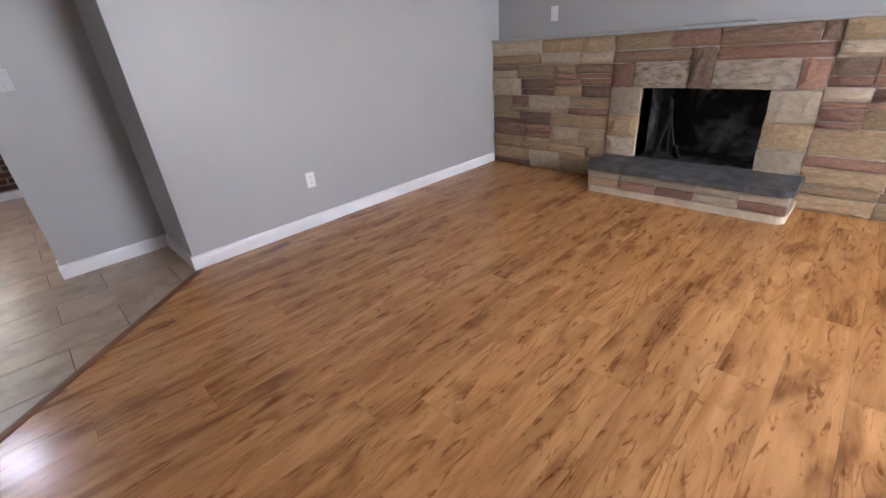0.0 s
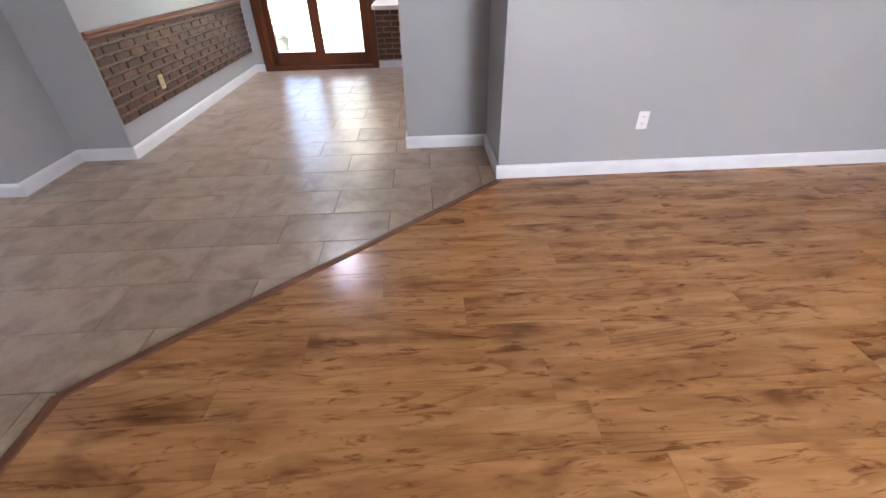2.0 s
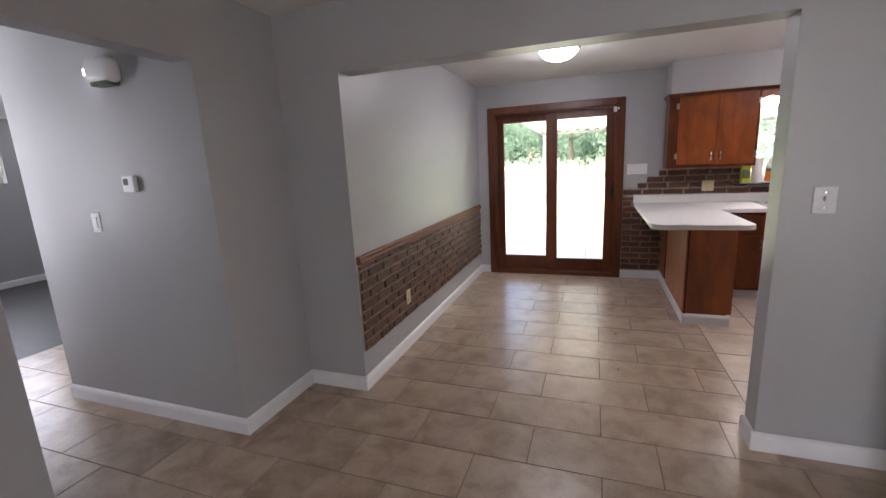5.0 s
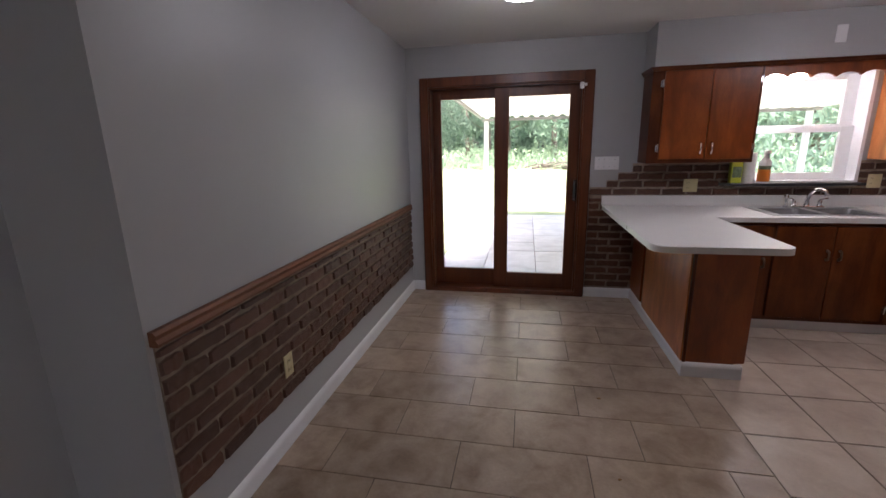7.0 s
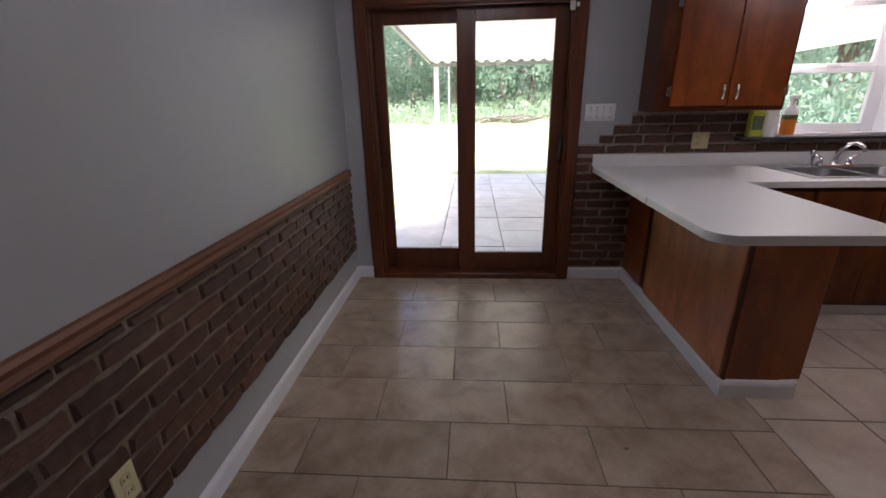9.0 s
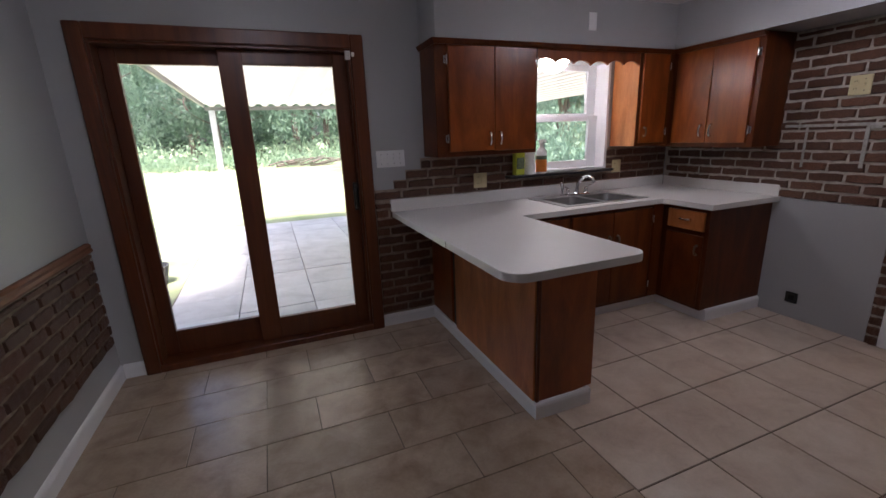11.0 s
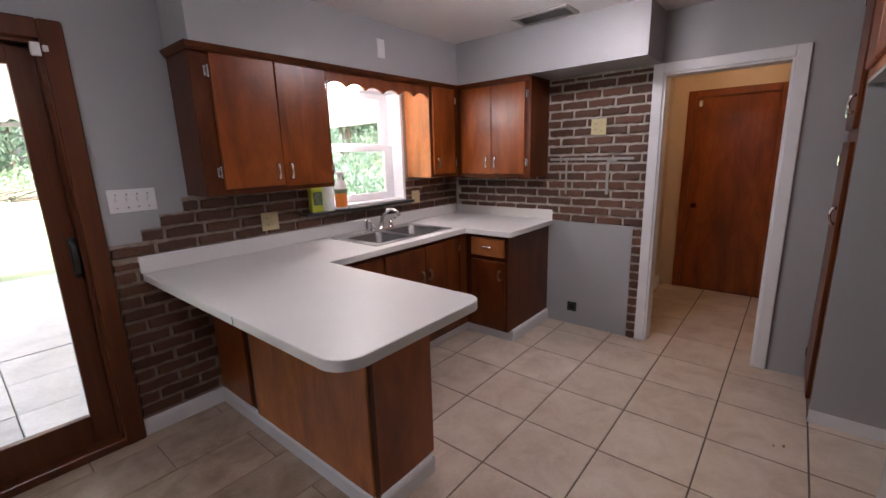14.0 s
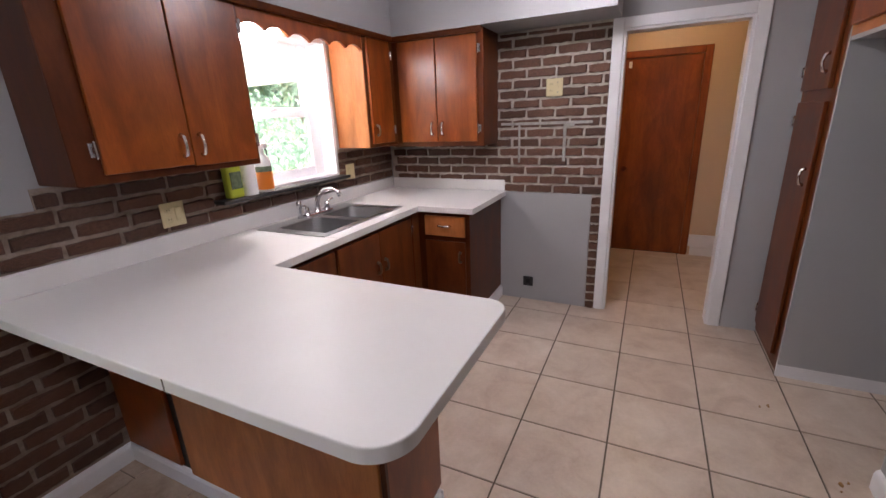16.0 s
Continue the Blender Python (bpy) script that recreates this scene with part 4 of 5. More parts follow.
for i in range(7):
    x = 1.752 + i * 0.022
    part("slat", prism([(x, CEILING - 0.012), (x + 0.003, CEILING - 0.012), (x + 0.012, CEILING - 0.003), (x + 0.009, CEILING - 0.003)], 5.485, 5.835, axis="y"), VENTPAINT, vent)


# ---------------------------------------------------------------- switches, outlets and small wall fixtures
def plate(name, label, cat, at, out, w=0.072, h=0.116, material=WHITE, gangs=1, sort="toggle", group=""):
    """A wall plate with its switches or sockets; out: the way it faces."""
    th = thing(name, at, label, cat, group)
    m = Matrix.Translation(at) @ Vector((0, -1, 0)).rotation_difference(Vector(out)).to_matrix().to_4x4()

    def add(nm, bm, mm, smooth=False):
        bm.transform(m)
        part(nm, bm, mm, th, smooth=smooth)

    add("cover", box(-w / 2, w / 2, -0.006, 0, -h / 2, h / 2, 0.0025), material)
    for g in range(gangs):
        x = (g - (gangs - 1) / 2) * 0.046
        kind = sort if isinstance(sort, str) else sort[g]
        if kind == "toggle":
            add("toggle", box(x - 0.006, x + 0.006, -0.018, -0.005, -0.004, 0.016, 0.002), material)
            add("screw", box(x - 0.003, x + 0.003, -0.0075, -0.005, 0.03, 0.036), CHROME)
            add("screw", box(x - 0.003, x + 0.003, -0.0075, -0.005, -0.036, -0.03), CHROME)
        elif kind == "rocker":
            add("rocker", box(x - 0.016, x + 0.016, -0.011, -0.005, -0.033, 0.033, 0.003), material)
        elif kind == "dial":
            bm = lathe([(0.02, 0), (0.018, 0.014), (0.01, 0.016)], 0, 0, 0, sides=18)
            bm.transform(Matrix.Translation((x, -0.005, 0)) @ Matrix.Rotation(radians(90), 4, "X"))
            add("dial", bm, CHROME, True)
        elif kind == "socket":
            for z in (-0.022, 0.022):
                add("receptacle", box(x - 0.015, x + 0.015, -0.0085, -0.005, z - 0.014, z + 0.014, 0.004), material)
                for dx in (-0.006, 0.006):
                    add("slot", box(x + dx - 0.0012, x + dx + 0.0012, -0.0092, -0.0084, z - 0.004, z + 0.006), BLACK)
    return th


plate("outlet", "white duplex outlet low on the grey living room wall", "outlet", (1.526, LIV_N, 0.37), (0, -1, 0), sort="socket")
plate("light_switch", "brushed steel switch plate with one white toggle", "light switch", (0.11, ARCH, 1.23), (0, -1, 0), 0.085, 0.118, SATIN, 1, "toggle")
plate("light_switch", "white single-toggle switch plate beside the hall opening", "light switch", (LIV_W, 2.06, 1.217), (1, 0, 0), 0.078, 0.118, WHITE, 1, "toggle")
plate("light_switch", "white single switch on the hall wall", "light switch", (-3.555, 3.13, 1.217), (0, -1, 0), sort="rocker")
plate("light_switch", "white four-toggle switch plate above the brick steps", "light switch", (-0.355, NORTH, 1.283), (0, -1, 0), 0.21, 0.118, WHITE, 4, "toggle")
plate("outlet", "beige double outlet plate on the brick backsplash", "outlet", (0.355, NORTH - 0.022, 1.08), (0, -1, 0), 0.115, 0.116, BEIGE, 2, ("socket", "rocker"))
plate("outlet", "beige outlet plate below the corner cabinet", "outlet", (1.73, NORTH - 0.022, 1.11), (0, -1, 0), 0.1, 0.11, BEIGE, 2, ("socket", "rocker"))
plate("outlet", "beige outlet and switch plate high on the brick wall", "outlet", (EAST - 0.022, 5.44, 1.64), (-1, 0, 0), 0.115, 0.118, BEIGE, 2, ("socket", "toggle"))
plate("outlet", "beige outlet on the dining brick wainscot", "outlet", (WEST + 0.024, 4.42, 0.43), (1, 0, 0), 0.072, 0.116, BEIGE, 1, "socket")
plate("blank_plate", "white blank cover plate on the soffit", "cover plate", (1.14, 6.54, 2.19), (0, -1, 0), 0.072, 0.12, WHITE, 1, "none")
plate("light_switch", "white switch plate above the stone mantel", "light switch", (LIV_E + 0.11, 2.46, 1.405), (-1, 0, 0), 0.075, 0.12, WHITE, 1, "rocker")
gasb = thing("range_outlet", (EAST, 5.6, 0.16), "black square range outlet set in the grey panel", "outlet")
part("cover", box(EAST - 0.022, EAST - 0.008, 5.56, 5.64, 0.12, 0.2, 0.004), BLACK, gasb)
part("socket", box(EAST - 0.026, EAST - 0.02, 5.58, 5.62, 0.14, 0.18, 0.003), IRON, gasb)
thm = thing("thermostat", (-3.195, 3.13, 1.43), "small white wall thermostat in the hall", "thermostat")
part("body", box(-3.24, -3.15, 3.102, 3.13, 1.385, 1.475, 0.005), WHITE, thm)
part("screen", box(-3.225, -3.19, 3.1, 3.103, 1.425, 1.46), LABEL, thm)
ch = thing("door_chime", (-3.2, 3.13, 1.93), "white rounded door chime box with a tiny lit lamp", "door chime")
part("body", box(-3.295, -3.105, 3.05, 3.13, 1.945, 2.07, 0.03, seg=4), WHITE, ch, smooth=True)
part("base", box(-3.265, -3.135, 3.06, 3.125, 1.932, 1.955, 0.004), LABEL, ch)
part("indicator", box(-3.303, -3.288, 3.06, 3.085, 1.99, 2.02, 0.003), LAMPGLOW, ch)

# painted panel where the range stood, and old adhesive lines
setting("range_panel", box(EAST - 0.012, EAST, 5.148, 5.855, 0, 0.893, 0.002), PAINT, "flat grey painted panel where the range stood", "wall panel")
ad = tagged(part("adhesive_line", box(EAST - 0.026, EAST - 0.018, 5.17, 5.83, 1.392, 1.412, 0.003), PLASTER), "pale old adhesive lines left on the brick wall", "adhesive", kind="structure")
part("strip", box(EAST - 0.026, EAST - 0.018, 5.68, 5.696, 1.12, 1.392, 0.003), PLASTER, ad)
part("strip", box(EAST - 0.027, EAST - 0.018, 5.345, 5.368, 1.13, 1.392, 0.003), PLASTER, ad)
part("strip", box(EAST - 0.0265, EAST - 0.018, 5.29, 5.345, 1.372, 1.392, 0.003), PLASTER, ad)

# ---------------------------------------------------------------- fireplace
rng = random.Random(7)
fp = thing("fireplace", (LIV_E, 1.12, 0), "stone fireplace wall of buff, red and brown sandstone blocks", "fireplace", kind="structure")
OY0, OY1, OZ0, OZ1 = 0.69, 1.555, 0.205, 0.775
core = box(LIV_E + 0.016, LIV_E + 0.3, OY1 + 0.02, LIV_N, 0, 1.2)
box(LIV_E + 0.016, LIV_E + 0.3, LIV_S, OY0 - 0.02, 0, 1.2, 0, core)
box(LIV_E + 0.016, LIV_E + 0.3, OY0 - 0.02, OY1 + 0.02, OZ1 + 0.02, 1.2, 0, core)
box(LIV_E + 0.016, LIV_E + 0.3, OY0 - 0.02, OY1 + 0.02, 0, OZ0 - 0.02, 0, core)
part("mortar_bed", core, MORTAR, fp)
fire = box(LIV_E + 0.55, LIV_E + 0.6, OY0 - 0.1, OY1 + 0.1, 0.1, 1.2)
box(LIV_E + 0.03, LIV_E + 0.55, OY0 - 0.1, OY0 - 0.02, 0.1, 1.2, 0, fire)
box(LIV_E + 0.03, LIV_E + 0.55, OY1 + 0.02, OY1 + 0.1, 0.1, 1.2, 0, fire)
box(LIV_E + 0.03, LIV_E + 0.6, OY0 - 0.1, OY1 + 0.1, 0.1, OZ0 - 0.004, 0, fire)
box(LIV_E + 0.3, LIV_E + 0.6, OY0 - 0.1, OY1 + 0.1, 1.1, 1.2, 0, fire)
part("firebox", fire, SOOT, fp, "sooty black firebox")
part("ledge", box(LIV_E - 0.015, LIV_E + 0.12, LIV_S, LIV_N - 0.002, 1.2, 1.222, 0.004), PAINT, fp, "grey painted mantel ledge")


def stone_mesh(material, seed):
    """A unit block with a rough, rounded face towards -x."""
    r = random.Random(seed)
    bm = box(-1, 0, 0, 1, 0, 1)
    bmesh.ops.subdivide_edges(bm, edges=[e for e in bm.edges if abs(e.verts[0].co.x - e.verts[1].co.x) < 0.1], cuts=3, use_grid_fill=True)
    for v in bm.verts:
        if v.co.x < -0.5:
            edge = min(v.co.y, 1 - v.co.y, v.co.z, 1 - v.co.z) < 0.01
            v.co.x += 0.08 + 0.26 * r.random() if edge else -0.24 * r.random()
        v.co.y += r.uniform(-0.012, 0.012)
        v.co.z += r.uniform(-0.03, 0.03)
    return data_of(bm, material, "stone")


STONES = {k: [stone_mesh(m, i + 10 * n) for i in range(4)] for n, (k, m) in enumerate((("a", STONE_A), ("b", STONE_B), ("c", STONE_C), ("d", STONE_D), ("e", STONE_E)))}


def stone(y0, y1, z0, z1, kind, parent=None, x=LIV_E, gap=0.007):
    me = rng.choice(STONES[kind])
    d = 0.036 + rng.uniform(-0.010, 0.016)
    piece("stone", me, parent or fp, (x + 0.034, y0 + gap / 2, z0 + gap / 2), (d, y1 - y0 - gap, z1 - z0 - gap))


def kind_of():
    return rng.choices("abcd", (0.42, 0.2, 0.22, 0.16))[0]


def ashlar(y0, y1, z0, z1):
    """Random coursed stones: tall blocks mixed with stacks of thin ones."""
    z = z0
    while z < z1 - 0.01:
        h = rng.choice((0.125, 0.155, 0.18, 0.2))
        if z + h > z1 - 0.09:
            h = z1 - z
        y = y1
        while y > y0 + 0.005:
            w = rng.uniform(0.2, 0.48)
            if y - w < y0 + 0.14:
                w = y - y0
            c = rng.random()
            if c < 0.5 and h > 0.11:
                t = h * rng.choice((0.32, 0.4, 0.62))
                stone(y - w, y, z, z + t, "b" if t < h / 2 and rng.random() < 0.6 else kind_of())
                if rng.random() < 0.4 and w > 0.3:
                    m = y - w * rng.uniform(0.4, 0.6)
                    stone(m, y, z + t, z + h, kind_of()), stone(y - w, m, z + t, z + h, kind_of())
                else:
                    stone(y - w, y, z + t, z + h, rng.choices("abd", (0.5, 0.3, 0.2))[0])
            else:
                stone(y - w, y, z, z + h, rng.choices("acd", (0.5, 0.3, 0.2))[0])
            y -= w
        z += h


ashlar(OY1 + 0.26, LIV_N - 0.004, 0, 0.985)
ashlar(-1.3, OY0 - 0.28, 0, 0.985)
for y0, y1 in ((OY1, OY1 + 0.26), (OY0 - 0.28, OY0)):
    for z0, z1, k in ((0, 0.2, "a"), (0.2, 0.39, "c"), (0.39, 0.58, "a"), (0.58, 0.795, "c")):
        stone(y0, y1, z0, z1, k)
for y0, y1, z0, z1, k in ((1.63, OY1 + 0.26, 0.795, 0.985, "b"), (1.225, 1.63, 0.795, 0.985, "e"), (1.06, 1.225, 0.795, 1.08, "d"), (0.56, 1.06, 0.795, 0.985, "e"), (OY0 - 0.28, 0.56, 0.795, 0.985, "b"),
                          (1.225, 1.82, 0.985, 1.08, "d"), (0.4, 1.06, 0.985, 1.08, "b")):
    stone(y0, y1, z0, z1, k)
y = LIV_N - 0.004
while y > -1.3:
    w = rng.uniform(0.3, 0.6)
    if y > 1.82:
        w2 = min(w, y - 1.82) if y - w < 1.95 else w
        stone(y - w2, y, 0.985, 1.08, kind_of())
        stone(y - w2, y, 1.08, 1.2, kind_of())
    elif y > 0.4:
        w2 = min(w, y - 0.4) if y - w < 0.55 else w
        stone(y - w2, y, 1.08, 1.2, kind_of())
    else:
        w2 = w
        stone(y - w2, y, 0.985, 1.08, kind_of())
        stone(y - w2, y, 1.08, 1.2, kind_of())
    y -= w2
stone(-2.55, -1.3, 0, 1.2, "a")

tagged(part("wood_strip", box(LIV_E + 0.02, LIV_E + 0.04, 0.875, 1.315, 1.222, 1.234, 0.002), VENTPAINT), "slim grey strip lying on the mantel ledge", "strip")
hearth = thing("hearth", (3.57, 1.08, 0), "raised hearth with a sooty slate top and banded brick front", "hearth", kind="structure")
HX, HY0, HY1 = 3.385, 0.385, 1.77
part("core", box(HX + 0.02, LIV_E + 0.01, HY0 + 0.02, HY1 - 0.02, 0, 0.19), MORTAR, hearth)
r = 0.06
slab = [(LIV_E + 0.02, HY0 - 0.015), (LIV_E + 0.02, HY1 + 0.02)] + rounded(HX - 0.02 + r, HY1 + 0.02 - r, r, 90, 180, 5) + rounded(HX - 0.02 + r, HY0 - 0.015 + r, r, 180, 270, 5)
part("slab", prism(slab, 0.19, 0.232, bevel=0.006), SLATE, hearth, "sooty grey slate slab")
part("kerb", prism([(LIV_E, HY0 - 0.005), (LIV_E, HY1 + 0.005)] + rounded(HX + r - 0.008, HY1 + 0.005 - r, r, 90, 180, 5) + rounded(HX + r - 0.008, HY0 - 0.005 + r, r, 180, 270, 5), 0, 0.055), STONE_C, hearth)
for z0, z1, kinds in ((0.055, 0.125, "abbcb"), (0.125, 0.19, "ccccc")):
    y = HY1
    for k in kinds:
        w = (HY1 - HY0) / 5
        me = rng.choice(STONES[k])
        piece("brick", me, hearth, (HX + 0.022, y - w + 0.004, z0 + 0.003), (0.022, w - 0.008, z1 - z0 - 0.006))
        y -= w

tools = thing("fireplace_tools", (3.99, 1.36, 0.21), "black iron fireplace tools leaning inside the firebox", "fireplace tools")
part("poker", tube([(3.93, 1.33, 0.212), (3.97, 1.36, 0.45), (4.0, 1.4, 0.7)], 0.013, sides=8), IRON, tools)
part("tongs", tube([(3.93, 1.275, 0.33), (3.92, 1.25, 0.27), (3.93, 1.235, 0.225), (3.945, 1.262, 0.215), (3.945, 1.295, 0.25), (3.945, 1.30, 0.32), (3.99, 1.36, 0.5), (4.02, 1.39, 0.68)], 0.012, sides=8), IRON, tools)
part("shovel", prism(rounded(3.92, 1.44, 0.055, 0, 360, 12)[:-1], 0.209, 0.224), IRON, tools)
part("handle", tube([(3.92, 1.43, 0.22), (3.95, 1.40, 0.40), (3.985, 1.36, 0.62)], [0.022, 0.014, 0.012], sides=8), IRON, tools)

# ---------------------------------------------------------------- chair rail
rail = setting("chair_rail", prism([(WEST, 0.856), (WEST + 0.03, 0.856), (WEST + 0.034, 0.866), (WEST + 0.026, 0.88), (WEST + 0.03, 0.895), (WEST + 0.02, 0.906), (WEST, 0.906)], 3.742, 6.79, axis="y"), RAILWOOD, "stained wood chair rail above the brick wainscot", "chair rail")

# ---------------------------------------------------------------- bricks
PITCH, COURSE, JOINT = 0.208, 0.0685, 0.0165


def brick_mesh(seed, half=False):
    r = random.Random(seed)
    bm = box(0, 1, -1, 0, 0, 1)
    bmesh.ops.subdivide_edges(bm, edges=[e for e in bm.edges if abs(e.verts[0].co.x - e.verts[1].co.x) > 0.5], cuts=4)
    for v in bm.verts:
        v.co.x += r.uniform(-0.018, 0.018)
        v.co.z += r.uniform(-0.07, 0.07)
        if v.co.y < -0.5:
            v.co.y += r.uniform(0, 0.35)
            v.co.x += 0.022 if v.co.x < 0.3 else (-0.022 if v.co.x > 0.7 else 0)
            k = 0.15 if min(abs(v.co.x), abs(1 - v.co.x)) < 0.1 else 0.05
            v.co.z += k if v.co.z < 0.5 else -k
    return data_of(bm, BRICK, "brick")


BRICKS = [brick_mesh(40 + i) for i in range(8)]


def bricks(parent, plane, axis, a0, a1, z0, z1, skip=None, phase=0.0, flip=1):
    """Running-bond brick slips on the plane; axis 'y': the wall runs along x, 'x': along y (flip 1 faces -x, -1 faces +x)."""
    row, z = 0, z0
    while z < z1 - 0.02:
        h = min(COURSE, z1 - z) - JOINT
        a = a0 - (0.5 * PITCH if row % 2 else 0.0) - phase
        while a < a1:
            b0, b1 = max(a, a0), min(a + PITCH - JOINT, a1)
            if b1 - b0 > 0.02 and not (skip and skip((b0 + b1) / 2, z + h / 2, b0, b1)):
                d = 0.016 + rng.uniform(-0.003, 0.003)
                me = rng.choice(BRICKS)
                if axis == "y":
                    piece("brick", me, parent, (b0, plane, z), (b1 - b0, d, h))
                elif flip > 0:
                    piece("brick", me, parent, (plane, b1, z), (b1 - b0, d, h), radians(-90))
                else:
                    piece("brick", me, parent, (plane, b0, z), (b1 - b0, d, h), radians(90))
            a += PITCH
        z += COURSE
        row += 1


wains = setting("brick_wainscot", box(WEST, WEST + 0.008, 3.752, 6.79, 0.268, 0.856), BROWNMORTAR, "dark brown brick wainscot with brown mortar joints", "brick wall")
bricks(wains, WEST + 0.007, "x", 3.752, 6.79, 0.268, 0.855, flip=-1)
STEPS = ((-0.49, -0.345, 1.072), (-0.345, -0.25, 1.135), (-0.25, -0.13, 1.205), (-0.13, 0.0, 1.285), (0.0, 0.72, 1.285), (0.72, 1.62, 1.072), (1.62, EAST, 1.285))
splash = setting("brick_backsplash", box(-0.49, EAST, NORTH - 0.007, NORTH, 0.095, 1.065), TANMORTAR, "dark brown brick backsplash stepping up behind the worktop", "brick wall")
for a, b, z in STEPS:
    if z > 1.08:
        part("mortar_bed", box(a, b, NORTH - 0.007, NORTH, 1.065, z - 0.008), TANMORTAR, splash)


bricks(splash, NORTH - 0.006, "y", -0.49, -0.06, 0.11, 0.98)
bricks(splash, NORTH - 0.006, "y", -0.49, EAST - 0.02, 0.998, 1.065)
for n, z in enumerate((1.0665, 1.135, 1.2035)):
    bricks(splash, NORTH - 0.006, "y", STEPS[n + 1][0] + 0.004, 0.715, z, z + 0.0685, phase=(0.1, 0.03, 0.12)[n])
    bricks(splash, NORTH - 0.006, "y", 1.624, EAST - 0.02, z, z + 0.0685, phase=(0.1, 0.0, 0.1)[n])
wallb = setting("brick_wall", box(EAST - 0.007, EAST, 5.085, 6.83, 0.895, 2.03), MORTAR, "dark brown brick kitchen wall with pale mortar joints", "brick wall")
part("mortar_bed", box(EAST - 0.007, EAST, 5.085, 5.147, 0.0, 0.895), MORTAR, wallb)


def off_wall(c, z, b0, b1):
    if z < 0.893:
        return b1 > 5.15
    if 1.275 < z < 2.03 and b0 > 5.87:
        return True
    return z < 0.985 and b0 > 5.8


bricks(wallb, EAST - 0.006, "x", 5.085, 5.146, 0.0, 0.89, off_wall, 0.02)
bricks(wallb, EAST - 0.006, "x", 5.085, 6.80, 0.897, 2.03, off_wall, 0.06)


# ---------------------------------------------------------------- floor pieces
def clip(poly, a, b, c):
    """The part of a polygon where a*x + b*y <= c."""
    out = []
    for i, p in enumerate(poly):
        q = poly[(i + 1) % len(poly)]
        dp, dq = a * p[0] + b * p[1] - c, a * q[0] + b * q[1] - c
        if dp <= 0:
            out.append(p)
        if dp * dq < 0:
            t = dp / (dp - dq)
            out.append((p[0] + t * (q[0] - p[0]), p[1] + t * (q[1] - p[1])))
    return out


def area(poly):
    return 0.5 * abs(sum(p[0] * q[1] - q[0] * p[1] for p, q in zip(poly, poly[1:] + poly[:1])))


def slab_piece(name, poly, parent, material, z0=-0.012, top=0.0, rim=0.002):
    """A flat piece with its upper rim eased."""
    cx, cy = sum(p[0] for p in poly) / len(poly), sum(p[1] for p in poly) / len(poly)
    bm = bmesh.new()
    n = len(poly)
    k = [((cx - x) / max(math.hypot(cx - x, cy - y), 1e-6), (cy - y) / max(math.hypot(cx - x, cy - y), 1e-6)) for x, y in poly]
    r1 = [bm.verts.new((x - cx, y - cy, z0)) for x, y in poly]
    r2 = [bm.verts.new((x - cx, y - cy, top - rim * 0.6)) for x, y in poly]
    r3 = [bm.verts.new((x - cx + rim * u, y - cy + rim * v, top)) for (x, y), (u, v) in zip(poly, k)]
    for a, b in ((r1, r2), (r2, r3)):
        for i in range(n):
            bm.faces.new((a[i], a[(i + 1) % n], b[(i + 1) % n], b[i]))
    bm.faces.new(r3)
    bmesh.ops.recalc_face_normals(bm, faces=bm.faces[:])
    return piece(name, data_of(bm, material, name), parent, (cx, cy, 0))


DK = 0.045                      # line between dining and kitchen tiles
SA, SB = (0.585, 3.05), (-1.28, 1.44)      # diagonal edge of the wood floor
dx, dy = SB[0] - SA[0], SB[1] - SA[1]
LA, LB = -dy, dx                # the line's normal; the tiled side is a*x + b*y <= c
if LA * -2.0 + LB * 4.0 > LA * SA[0] + LB * SA[1]:
    LA, LB = -LA, -LB
LC = LA * SA[0] + LB * SA[1]

tiles = thing("floor_tiling", (-1.2, 4.5, 0), "beige mottled stone-look rectangular tiles in running bond", "tile floor", kind="structure")
g = 0.0022
row = -24
while True:
    y0 = 4.555 + 0.309 * row
    if y0 > NORTH:
        break
    off = -1.098 if row % 2 == 0 else -1.361
    for k in range(-8, 4):
        x0 = off + 0.61 * k
        x1, y1 = x0 + 0.61, y0 + 0.309
        rect = [(x0 + g, y0 + g), (x1 - g, y0 + g), (x1 - g, y1 - g), (x0 + g, y1 - g)]
        if x1 < -5.37 or x0 > 0.6 or y1 < LIV_S or (x1 < LIV_W and not (y1 > 2.2 and y0 < 5.1)) or (x1 < -2.65 and y0 > 3.2 and x0 > -4.45):
            continue
        rect = clip(clip(rect, -1, 0, 5.375), 0, 1, NORTH)
        polys = []
        if y0 >= 3.6:
            polys.append(clip(rect, 1, 0, DK))
            if y0 < ARCH:
                polys.append(clip(clip(rect, -1, 0, -DK), 0, 1, ARCH + 0.005))
        elif y0 > 1.46:
            polys.append(clip(clip(rect, LA, LB, LC), 1, 0, 0.6) if len(rect) > 2 else [])
        else:
            left = clip(rect, 1, 0, SB[0])
            right = clip(rect, -1, 0, -SB[0])
            polys.append(left)
            if len(right) > 2:
                polys.append(clip(right, LA, LB, LC))
        for poly in polys:
            if len(poly) > 2 and area(poly) > 0.001:
                slab_piece("tile", poly, tiles, TILE)
    row += 1

